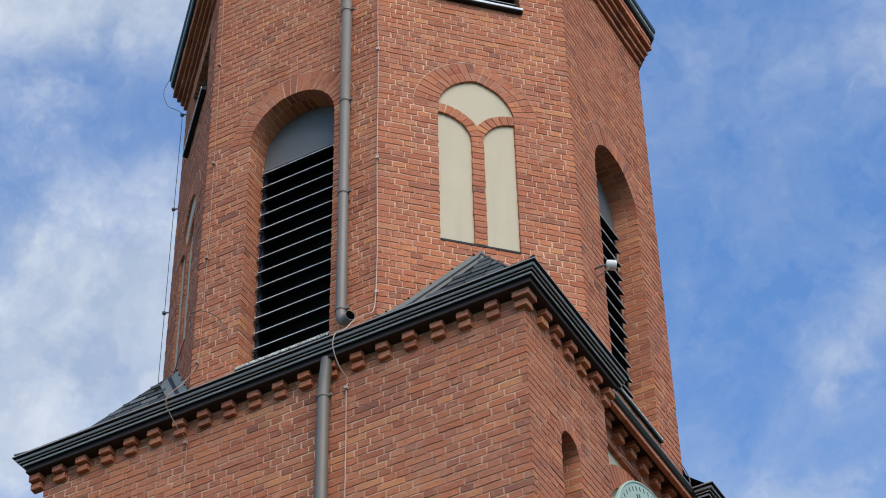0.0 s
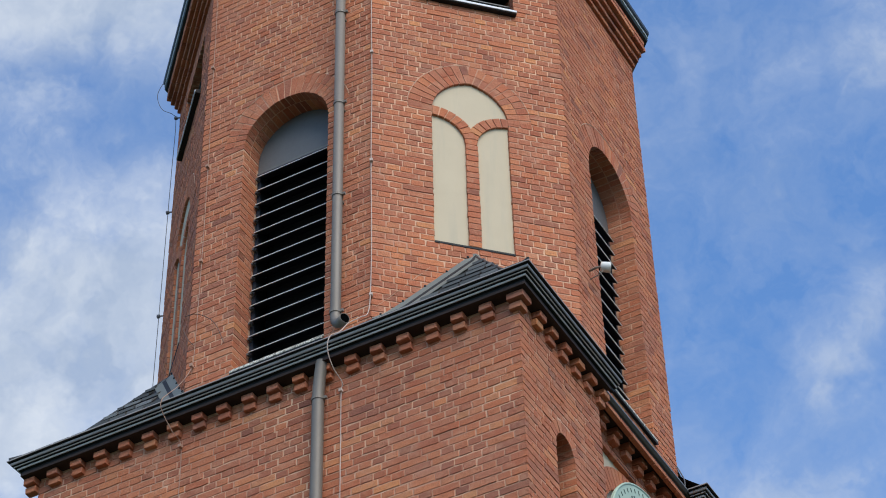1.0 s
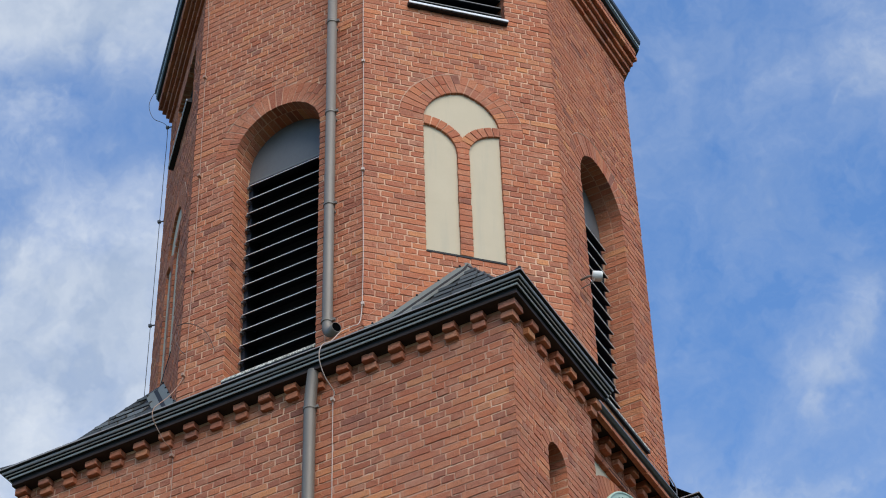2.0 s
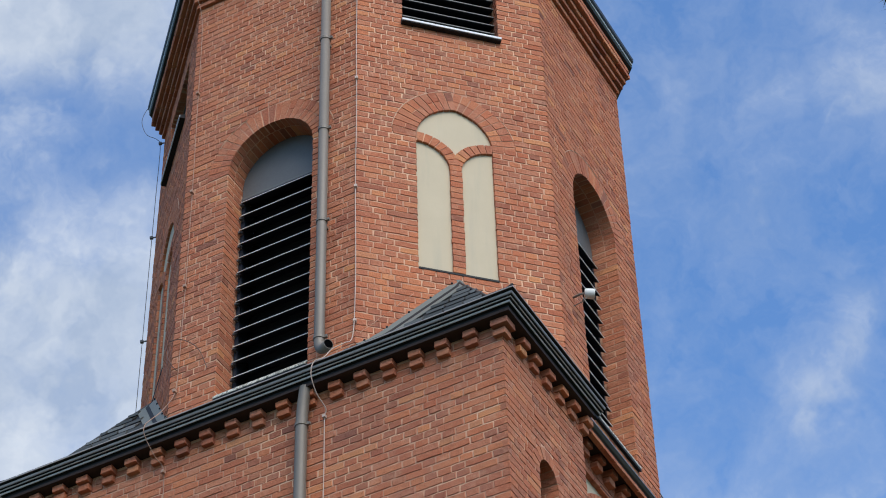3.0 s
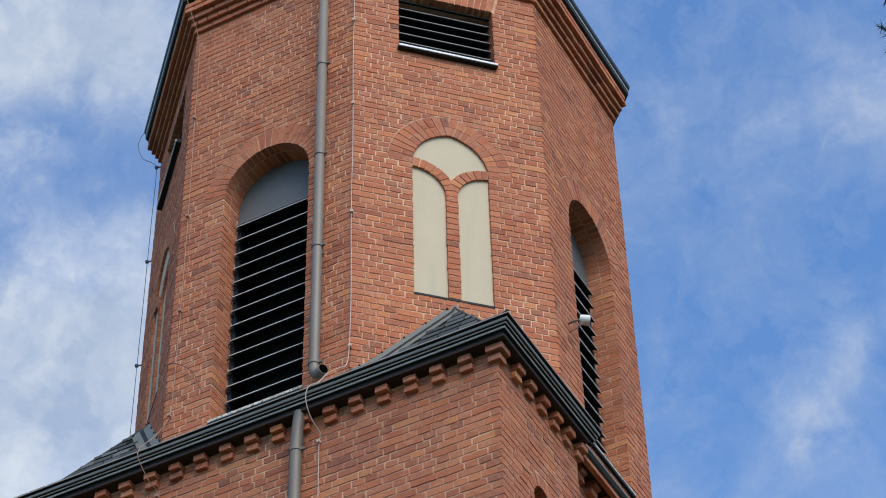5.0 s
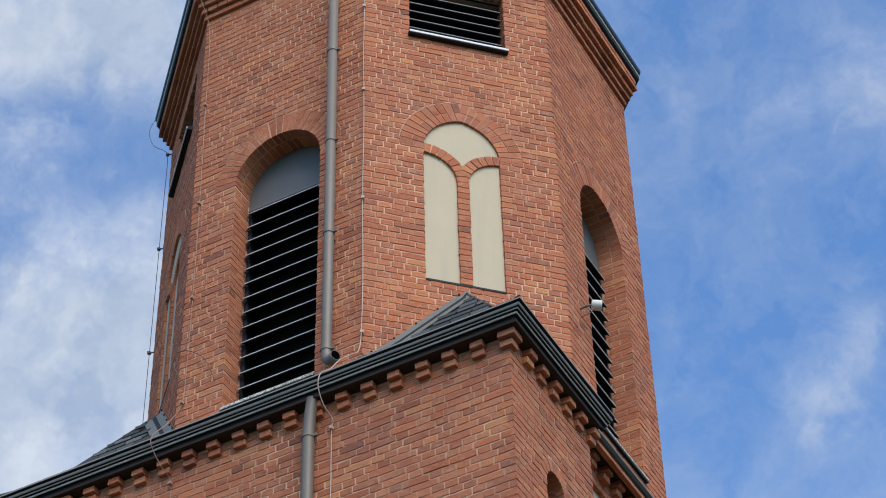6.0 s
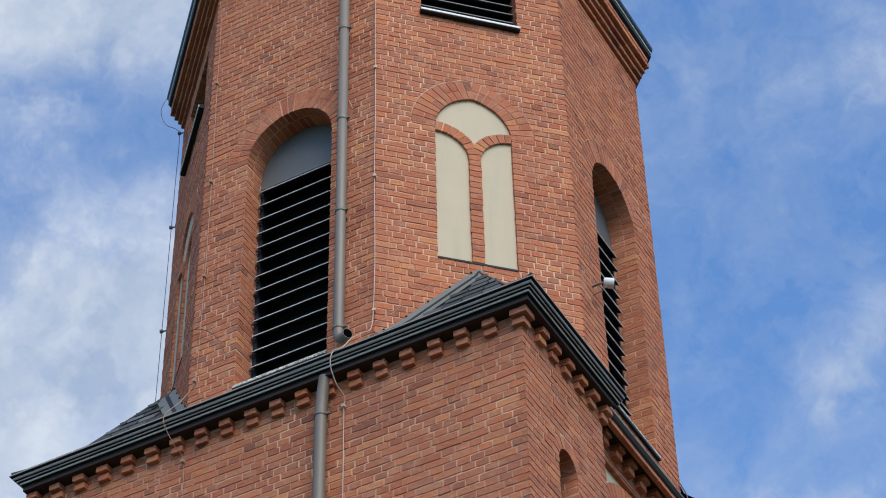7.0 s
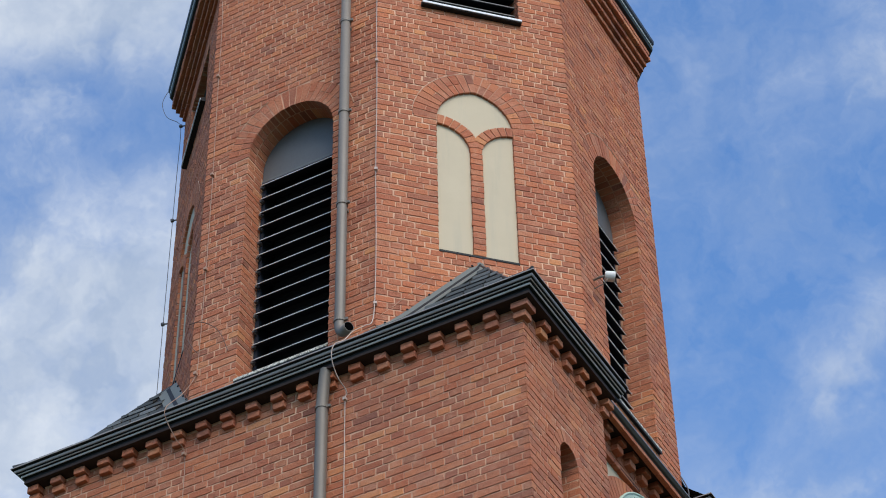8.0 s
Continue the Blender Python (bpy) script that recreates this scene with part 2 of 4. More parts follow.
# ---------------------------------------------------------------- mesh helpers
def mesh_ob(name, bm, mat, parent=None, label=""):
    me = bpy.data.meshes.new(name)
    bmesh.ops.recalc_face_normals(bm, faces=bm.faces)
    bm.to_mesh(me)
    bm.free()
    me.materials.append(mat)
    ob = new(name, me)
    if parent:
        ob.parent = parent
    if label:
        ob["label"] = label
    return ob


def part(name, bm, mat, parent, label=""):
    return mesh_ob(name, bm, mat, parent, label)


def smooth(ob, angle=40):
    for p in ob.data.polygons:
        p.use_smooth = True
    ob.data.set_sharp_from_angle(angle=radians(angle))
    return ob


def box(bm, x0, x1, y0, y1, z0, z1, bevel=0.0, m=None):
    vs = [bm.verts.new((x, y, z)) for z in (z0, z1) for y in (y0, y1) for x in (x0, x1)]
    fs = [bm.faces.new([vs[i] for i in q]) for q in ((0, 2, 3, 1), (4, 5, 7, 6), (0, 1, 5, 4), (2, 6, 7, 3), (0, 4, 6, 2), (1, 3, 7, 5))]
    if bevel:
        es = list({e for f in fs for e in f.edges})
        out = bmesh.ops.bevel(bm, geom=es, offset=bevel, segments=2, profile=0.5, affect="EDGES")
        vs = list({v for v in vs if v.is_valid} | set(out["verts"]))
    if m:
        bmesh.ops.transform(bm, matrix=m, verts=vs)
    return bm


def one_box(*a, **k):
    return box(bmesh.new(), *a, **k)


def tube(points, r, sides=10, caps=True):
    """A round bar that follows a polyline."""
    bm = bmesh.new()
    pts = [Vector(p) for p in points]
    rings, prev = [], None
    for i, p in enumerate(pts):
        d = (pts[min(i + 1, len(pts) - 1)] - pts[max(i - 1, 0)]).normalized()
        side = prev - prev.dot(d) * d if prev else d.orthogonal()
        side.normalize()
        prev, other = side, d.cross(side)
        rings.append([bm.verts.new(p + r * (math.cos(a) * side + math.sin(a) * other)) for a in (2 * math.pi * k / sides for k in range(sides))])
    for a, b in zip(rings, rings[1:]):
        for k in range(sides):
            bm.faces.new((a[k], a[(k + 1) % sides], b[(k + 1) % sides], b[k]))
    if caps:
        bm.faces.new(rings[0])
        bm.faces.new(rings[-1])
    return bm


def curve_pts(points, steps=6):
    """Points of a smooth line through the given ones."""
    p = [Vector(q) for q in points]
    p = [2 * p[0] - p[1], *p, 2 * p[-1] - p[-2]]
    out = []
    for i in range(1, len(p) - 2):
        for k in range(steps):
            t = k / steps
            out.append(0.5 * (2 * p[i] + (p[i + 1] - p[i - 1]) * t + (2 * p[i - 1] - 5 * p[i] + 4 * p[i + 1] - p[i + 2]) * t * t
                              + (3 * p[i] - p[i - 1] - 3 * p[i + 1] + p[i + 2]) * t ** 3))
    return out + [p[-2]]


def prism(profile, x0, x1, bm=None):
    """A profile of (y, z) pulled along x."""
    bm = bm or bmesh.new()
    a = [bm.verts.new((x0, y, z)) for y, z in profile]
    b = [bm.verts.new((x1, y, z)) for y, z in profile]
    k = len(profile)
    for i in range(k):
        bm.faces.new((a[i], a[(i + 1) % k], b[(i + 1) % k], b[i]))
    bm.faces.new(a)
    bm.faces.new(b)
    return bm


def extrude_shape(outline, y0, y1, holes=()):
    """A flat shape in x and z with holes, given thickness from y0 to y1."""
    bm = bmesh.new()
    loops = []
    for loop in (outline, *holes):
        vs = [bm.verts.new((x, y0, z)) for x, z in loop]
        loops.append(vs)
        for i in range(len(vs)):
            bm.edges.new((vs[i], vs[(i + 1) % len(vs)]))
    bmesh.ops.triangle_fill(bm, use_beauty=True, edges=bm.edges[:])
    front = bm.faces[:]
    back = {}
    for vs in loops:
        for v in vs:
            back[v] = bm.verts.new((v.co.x, y1, v.co.z))
    for f in front:
        bm.faces.new([back[v] for v in reversed(f.verts)])
    for vs in loops:
        for i in range(len(vs)):
            a, b = vs[i], vs[(i + 1) % len(vs)]
            bm.faces.new((a, b, back[b], back[a]))
    return bm


def arch_curve(cx, half, zs, point=0.0, n=20):
    """The arch from its right foot to its left; point: how far the two arcs' centres lie apart, for a pointed one."""
    r = half + point
    top = math.acos(point / r)
    right = [(cx - point + r * math.cos(top * k / n), zs + r * math.sin(top * k / n)) for k in range(n + 1)]
    return right + [(2 * cx - x, z) for x, z in reversed(right[:-1])]


def arch_loop(cx, half, z0, zs, n=20, point=0.0):
    return [(cx - half, z0), (cx + half, z0)] + arch_curve(cx, half, zs, point, n)


def rect_loop(x0, x1, z0, z1):
    return [(x0, z0), (x1, z0), (x1, z1), (x0, z1)]


# ---------------------------------------------------------------- the tower's measures
Z0 = 14.57              # height of the eaves above the churchyard
APO = 2.45              # octagon: centre to face
HALF = APO * math.tan(radians(22.5))
SQ = 2.545              # square shaft: centre to face
EAVE = 2.775
COURSE = 0.077
JOINT = 0.0115
TOP = 6.15              # underside of the upper cornice


def side(angle, d):
    """Local frame of a wall: x along it, y inwards, z up from the eaves."""
    a = radians(angle)
    return Matrix.Translation((d * math.cos(a), d * math.sin(a), Z0)) @ Matrix.Rotation(a + math.pi / 2, 4, "Z")


# ---------------------------------------------------------------- bricks
def brick_mesh(length, seed):
    """One brick without its back: front bevelled, edges a little worn."""
    r = random.Random(seed)
    h, c = (COURSE - JOINT) / 2, 0.0032
    l = length / 2
    co, fa = [], []
    ring = [(-1, -0.96), (-0.4, -1), (0.35, -1), (1, -0.95), (1, 0.94), (0.4, 1), (-0.3, 1), (-1, 0.96)]
    for y, s in ((0.0, c), (0.06, 0.0), (1.0, 0.0)):
        for x, z in ring:
            j = 0.0046 if y < 0.5 else 0
            co.append((x * (l - s) + r.uniform(-j, j), y + (r.uniform(-0.0015, 0.0015) if y == 0 else 0), z * (h - s) + r.uniform(-j, j) * 0.8))
    fa.append(tuple(range(8)))
    for k in range(2):
        for i in range(8):
            a, b = 8 * k + i, 8 * k + (i + 1) % 8
            fa.append((a, a + 8, b + 8, b))
    return np.array(co), fa


SHAPES = {}
for kind, length in (("header", 0.119), ("stretcher", 0.249), ("burnt", 0.119)):
    SHAPES[kind] = []
    for k in range(12):
        co, fa = brick_mesh(length, f"{kind}{k}")
        me = bpy.data.meshes.new("brick")
        me.from_pydata(co.tolist(), [], fa)
        me.materials.append(BURNT if kind == "burnt" else BRICK)
        SHAPES[kind].append((length, co, fa, me))


def lay_courses(x0, x1, z0, z1, gaps, rng, share=0.18):
    """Bricks (centre x, length, centre z, depth) in headers and stretchers, stopped at the gaps.
    gaps: functions of the height that give (from, to) or None."""
    out = []
    rows = int((z1 - z0) / COURSE + 0.7)
    for row in range(rows):
        zm = z0 + (row + 0.5) * COURSE
        free, cuts = [], sorted(g(zm) for g in gaps if g(zm))
        a = x0
        for lo, hi in cuts:
            if lo > a:
                free.append((a, lo, a != x0, True))
            a = max(a, hi)
        if a < x1:
            free.append((a, x1, a != x0, False))
        x = x0 - 0.26 + (0.065 if row % 2 else 0.0) + rng.uniform(-0.022, 0.022)
        cells, last = [], 0.13
        while x < x1:
            long = rng.random() < (share if last < 0.2 else share * 0.45)
            last = 0.26 if long else 0.13
            cells.append((x, x + last))
            x += last
        for lo, hi, lcut, rcut in free:
            run = [[max(p, lo), min(q, hi)] for p, q in cells if min(q, hi) - max(p, lo) > 0.001]
            # no slivers: join what is too short to its neighbour
            k = 0
            while k < len(run):
                if run[k][1] - run[k][0] < 0.055 and len(run) > 1:
                    if k:
                        run[k - 1][1] = run[k][1]
                    else:
                        run[1][0] = run[0][0]
                    del run[k]
                else:
                    k += 1
            for i, (p, q) in enumerate(run):
                at_cut = (i == 0 and lcut) or (i == len(run) - 1 and rcut)
                pa = p + (0 if i == 0 else JOINT / 2 + 0.0012)
                qa = q - (0 if i == len(run) - 1 else JOINT / 2 + 0.0012)
                dep = (0.25 if row % 2 else 0.12) if at_cut else 0.06
                out.append(((pa + qa) / 2, qa - pa, zm, dep, row))
    return out


def set_bricks(wall, bricks, rng, stretch=None, burnt=0.12):
    """The bricks inside the stretch of heights become parts of the wall; the others are joined.
    burnt: share of the headers that show a darker end."""
    verts, faces, looks = [], [], []
    count = 0
    for x, ln, z, dep, row in bricks:
        kind = "stretcher" if ln >= 0.17 else "burnt" if rng.random() < burnt else "header"
        base, co, fa, me = SHAPES[kind][rng.randrange(12)]
        out = max(-0.004, min(0.0012, rng.gauss(-0.0006, 0.0014)))
        tilt = rng.gauss(0, 0.006)
        lift = rng.gauss(0, 0.0018)
        if stretch and stretch[0] <= z <= stretch[1] and count < 300:
            count += 1
            ob = new("brick", me)
            ob.parent = wall
            ob.location = (x, out, z + lift)
            ob.rotation_euler = (0, tilt, 0)
            ob.scale = (ln / base, dep, 1)
        else:
            k = len(verts)
            sx_ = ln / base
            for vx, vy, vz in co:
                px = vx * sx_
                verts.append((x + px + vz * tilt, out + vy * dep, z + lift + vz - px * tilt))
            faces.extend(tuple(k + i for i in f) for f in fa)
            looks.extend([int(kind == "burnt")] * len(fa))
    if verts:
        me = bpy.data.meshes.new("brickwork")
        me.from_pydata(verts, [], faces)
        me.materials.append(BRICK)
        me.materials.append(BURNT)
        me.polygons.foreach_set("material_index", looks)
        ob = new("brickwork", me)
        ob.parent = wall
        tagged(ob, kind="stuff")


def arch_ring(wall, cx, zs, r0, r1, depth, a0=0.0, a1=math.pi, name="arch_brick", pitch=0.077, front=0.0005):
    """Wedge-shaped bricks round an arch, one object each on a shared mesh."""
    n = max(2, round((a1 - a0) * (r0 + (r1 - r0) * 0.45) / pitch))
    step = (a1 - a0) / n
    half = step / 2
    g = 0.0062
    mid = (r0 + r1) / 2

    def wedges(lo, hi):
        out = []
        for k in range(3):
            r = random.Random(k + int(lo * 100))
            bm = bmesh.new()
            quad = []
            for rad, s in ((lo, -1), (lo, 1), (hi, 1), (hi, -1)):
                h = half - g / rad
                quad.append((rad * math.sin(s * h) + r.uniform(-.0025, .0025), rad * math.cos(s * h) + r.uniform(-.0025, .0025)))
            vs = [bm.verts.new((x, y, z)) for y in (0.0, depth) for x, z in quad]
            bm.faces.new(vs[:4])
            bm.faces.new(vs[4:])
            for i in range(4):
                bm.faces.new((vs[i], vs[(i + 1) % 4], vs[4 + (i + 1) % 4], vs[4 + i]))
            bmesh.ops.recalc_face_normals(bm, faces=bm.faces)
            me = bpy.data.meshes.new(name)
            bm.to_mesh(me)
            bm.free()
            me.materials.append(BRICK)
            out.append(me)
        return out

    whole = wedges(r0, r1)
    inner, outer = wedges(r0, mid - g / 2), wedges(mid + g / 2, r1)
    rng = random.Random(int(cx * 1000 + zs * 77))
    for i in range(n):
        ang = a0 + (i + 0.5) * step
        # in a broad ring some places hold two half bricks instead of a whole one
        sets = (inner, outer) if r1 - r0 > 0.2 and rng.random() < 0.45 else (whole,)
        for st in sets:
            ob = new(name, st[rng.randrange(3)])
            ob.parent = wall
            ob.location = (cx, front + max(-0.003, min(0.001, rng.gauss(-0.0005, 0.0015))), zs)
            ob.rotation_euler = (0, math.pi / 2 - ang, 0)


def mortar_fillet(wall, points, width=0.013):
    """A raised line of pale pointing that follows points of (x, z) on a wall."""
    bm = bmesh.new()
    rng = random.Random(len(points))
    rows = []
    for i, (x, z) in enumerate(points):
        a, b = points[max(i - 1, 0)], points[min(i + 1, len(points) - 1)]
        d = Vector((b[0] - a[0], b[1] - a[1])).normalized()
        w = width * rng.uniform(0.55, 1.2) / 2
        nx, nz = -d.y * w, d.x * w
        rows.append([bm.verts.new(p) for p in ((x + nx, 0.003, z + nz), (x + nx * 0.5, -0.003, z + nz * 0.5), (x - nx * 0.5, -0.003, z - nz * 0.5), (x - nx, 0.003, z - nz))])
    for p, q in zip(rows, rows[1:]):
        for k in range(3):
            bm.faces.new((p[k], p[k + 1], q[k + 1], q[k]))
    return part("pointing_line", bm, FILLET, wall, "raised pale mortar line")


def arch_gap(cx, half, z0, zs, ring, point=0.0):
    ro = half + ring + point

    def gap(z):
        if z < z0 or z > zs + ro:
            return None
        if z <= zs + 0.022:
            return (cx - half, cx + half)
        w = math.sqrt(max(0.0, ro * ro - (z - zs) ** 2)) - point
        return (cx - w, cx + w) if w > 0.02 else None
    return gap


def rect_gap(x0, x1, z0, z1):
    return lambda z: (x0, x1) if z0 < z < z1 else None


def jamb_backs(wall, x_left, x_right, z0, zs, depth, rng, base):
    """Inner bricks of the reveals, behind the ones that show in the face."""
    row0 = int((z0 - base) / COURSE) + 1
    for sign, x in ((1, x_left), (-1, x_right)):
        row = row0
        while base + (row + 0.5) * COURSE < zs:
            z = base + (row + 0.5) * COURSE
            if row % 2 == 0:
                ob = new("reveal_brick", SHAPES["header"][rng.randrange(12)][3])
                ob.parent = wall
                ob.location = (x, 0.131 + (depth - 0.131) / 2, z)
                ob.rotation_euler = (0, 0, math.pi / 2 * sign)
                ob.scale = ((depth - 0.131) / 0.119, 0.05, 1)
            row += 1


# ---------------------------------------------------------------- walls
def wall_object(name, m, outline, holes, thick, label, mat=None, front=0.0056):
    x0, x1 = min(p[0] for p in outline) + 0.009, max(p[0] for p in outline) - 0.009
    outline = [(min(max(x, x0), x1), z) for x, z in outline]
    w = mesh_ob(name, extrude_shape(outline, front, thick, holes), mat or MORTAR)
    w.matrix_world = m
    return tagged(w, label, "wall", kind="structure")


LOUVRE = dict(cx=0.005, half=0.503, z0=0.33, zs=3.305, ring=0.25)
BLIND = dict(cx=0.0, half=0.398, z0=1.455, zs=3.246, ring=0.25, point=0.10)
VENT = dict(x0=-0.525, x1=0.528, z0=4.95, z1=5.84)
REVEAL = 0.285


def octagon_wall(name, angle, kind, seen=True):
    rng = random.Random(name)
    m = side(angle, APO)
    holes, gaps = [], []
    if kind == "louvre":
        holes = [arch_loop(LOUVRE["cx"], LOUVRE["half"] + 0.004, LOUVRE["z0"], LOUVRE["zs"])]
        gaps = [arch_gap(**LOUVRE)]
    elif kind == "blind":
        holes = [arch_loop(0.0, BLIND["half"] + 0.006, BLIND["z0"], BLIND["zs"], 20, BLIND["point"]), rect_loop(VENT["x0"] - 0.006, VENT["x1"] + 0.006, VENT["z0"], VENT["z1"] + 0.006)]
        splay = lambda z: (VENT["x0"] - 0.025 - (z - VENT["z1"]) * 0.22, VENT["x1"] + 0.025 + (z - VENT["z1"]) * 0.22) if VENT["z1"] <= z < VENT["z1"] + 0.25 else None
        gaps = [arch_gap(**BLIND), rect_gap(VENT["x0"], VENT["x1"], VENT["z0"], VENT["z1"]), splay]
    w = wall_object(name, m, rect_loop(-HALF, HALF, 0.0, TOP + 0.6), holes, 0.45, "upper tower wall of weathered red brick with pale mortar")
    if not seen:
        w.data.materials[0] = SHAFT
        return w
    bricks = lay_courses(-HALF, HALF, -0.2 * COURSE, TOP + 0.05, gaps, rng)
    lo = 0.28
    set_bricks(w, [b for b in bricks if b[2] > 0.1], rng, (lo, lo + 2.9))
    if kind == "louvre":
        arch_ring(w, LOUVRE["cx"], LOUVRE["zs"], LOUVRE["half"], LOUVRE["half"] + 0.25, 0.12)
        arch_ring(w, LOUVRE["cx"], LOUVRE["zs"], LOUVRE["half"] + 0.001, LOUVRE["half"] + 0.12, REVEAL - 0.133, pitch=0.081, front=0.132)
        curve = arch_curve(LOUVRE["cx"], LOUVRE["half"] + 0.257, LOUVRE["zs"], 0.0, 16)
        mortar_fillet(w, curve[2:8] if angle else curve[10:24])
        mortar_fillet(w, curve[20:27])
        jamb_backs(w, LOUVRE["cx"] - LOUVRE["half"], LOUVRE["cx"] + LOUVRE["half"], LOUVRE["z0"], LOUVRE["zs"], REVEAL, rng, -0.2 * COURSE)
    if kind == "blind":
        e = BLIND["point"]
        r = BLIND["half"] + e
        peak = math.acos(e / (r + 0.19))
        arch_ring(w, -e, BLIND["zs"], r, r + 0.25, 0.1, 0.0, peak)
        arch_ring(w, e, BLIND["zs"], r, r + 0.25, 0.1, math.pi - peak, math.pi, front=-0.001)
        curve = arch_curve(0.0, BLIND["half"] + 0.257, BLIND["zs"], e, 16)
        mortar_fillet(w, curve[3:9])
        mortar_fillet(w, curve[17:32])
        if angle == -45:
            for k0, k1, wd in ((0, 3, 0.009), (4, 9, 0.007), (10, 12, 0.011), (13, 17, 0.008), (18, 20, 0.010)):
                mortar_fillet(w, [(-0.97 + 0.026 * k + 0.003 * math.sin(5.3 * k), 0.50 + 0.0303 * k + 0.004 * math.sin(2.1 * k)) for k in range(k0, k1 + 1)], wd)
        # flat arch of bricks on end over the vent
        n = 15
        for i in range(n):
            f = (i + 0.5) / n * 2 - 1
            ob = new("lintel_brick", SHAPES["stretcher"][i % 6][3])
            ob.parent = w
            ob.location = ((VENT["x0"] + VENT["x1"]) / 2 + f * 0.55, -0.002, VENT["z1"] + 0.128)
            ob.rotation_euler = (0, -math.pi / 2 + f * 0.22, 0)
            ob.scale = (1, 0.12, 0.98)
    return w


octagon_wall("upper_wall_south", -90, "louvre")
octagon_wall("upper_wall_southeast", -45, "blind")
octagon_wall("upper_wall_east", 0, "louvre")
octagon_wall("upper_wall_southwest", -135, "blind")
for nm, an in (("northeast", 45), ("north", 90), ("northwest", 135), ("west", 180)):
    octagon_wall("upper_wall_" + nm, an, "", False)


# ---------------------------------------------------------------- louvred bell openings
def louvre_window(angle):
    m = side(angle, APO)
    top = new("louvred_window")
    top.matrix_world = m
    tagged(top, "arched bell opening with black louvres below a grey sheet", "window", "bell openings")
    h, cx = LOUVRE["half"] - 0.004, LOUVRE["cx"]
    # sheet that closes the arch
    zb = 3.165
    loop = [(cx - h, zb), (cx + h, zb)] + [(cx + h * math.cos(math.pi * k / 20), LOUVRE["zs"] + h * math.sin(math.pi * k / 20)) for k in range(21)]
    part("arch_sheet", extrude_shape(loop, REVEAL - 0.01, REVEAL + 0.01), SHEET, top, "plain grey metal sheet")
    part("sheet_edge", one_box(cx - h, cx + h, REVEAL - 0.03, REVEAL + 0.02, zb - 0.03, zb - 0.002, 0.004), SHEET, top)
    part("sheet_edge", one_box(cx - h, cx + h, REVEAL - 0.018, REVEAL + 0.02, zb + 0.006, zb + 0.018), ZINC, top)
    z = 0.551
    while z < zb - 0.03:
        # boards slope outwards and down; the lower edge carries a bright strip
        blade = part("louvre_blade", one_box(cx - h + 0.03, cx + h - 0.03, 0, 0.24, -0.006, 0.006, m=pose(0, REVEAL - 0.068, z, 35)), BLADE, top)
        part("blade_edge", one_box(cx - h + 0.03, cx + h - 0.03, REVEAL - 0.076, REVEAL - 0.068, z - 0.0055, z + 0.001), BRIGHT, blade, "bright galvanised edge")
        part("blade_bracket", one_box(cx - h + 0.004, cx - h + 0.028, REVEAL - 0.062, REVEAL - 0.012, z - 0.022, z + 0.004, 0.003), SHEET, blade, "small grey metal bracket")
        z += 0.1935
    for s in (-1, 1):
        x = cx + s * (h - 0.02)
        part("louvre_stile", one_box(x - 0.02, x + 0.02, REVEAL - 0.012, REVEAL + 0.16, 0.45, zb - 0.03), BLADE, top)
    # added black sheet stands in for the unlit belfry inside
    part("back_board", one_box(cx - h, cx + h, REVEAL + 0.24, REVEAL + 0.26, 0.35, 3.7), BLADE, top, "black sheet added for the dark belfry behind the louvres")
    sill = part("window_sill", prism([(-0.03, 0.30), (-0.03, 0.325), (REVEAL + 0.02, 0.55), (REVEAL + 0.02, 0.40)], cx - h, cx + h), BLACK, top, "dark sloping sill")
    for y, z in ((-0.034, 0.326), (0.004, 0.370), (0.050, 0.412), (0.105, 0.460)):
        part("sill_edge", one_box(cx - h, cx + h, y, y + 0.03, z, z + 0.026, 0.004), SILL, sill, "metal sill edge stained white by birds")
    return top


louvre_window(-90)
louvre_window(0)


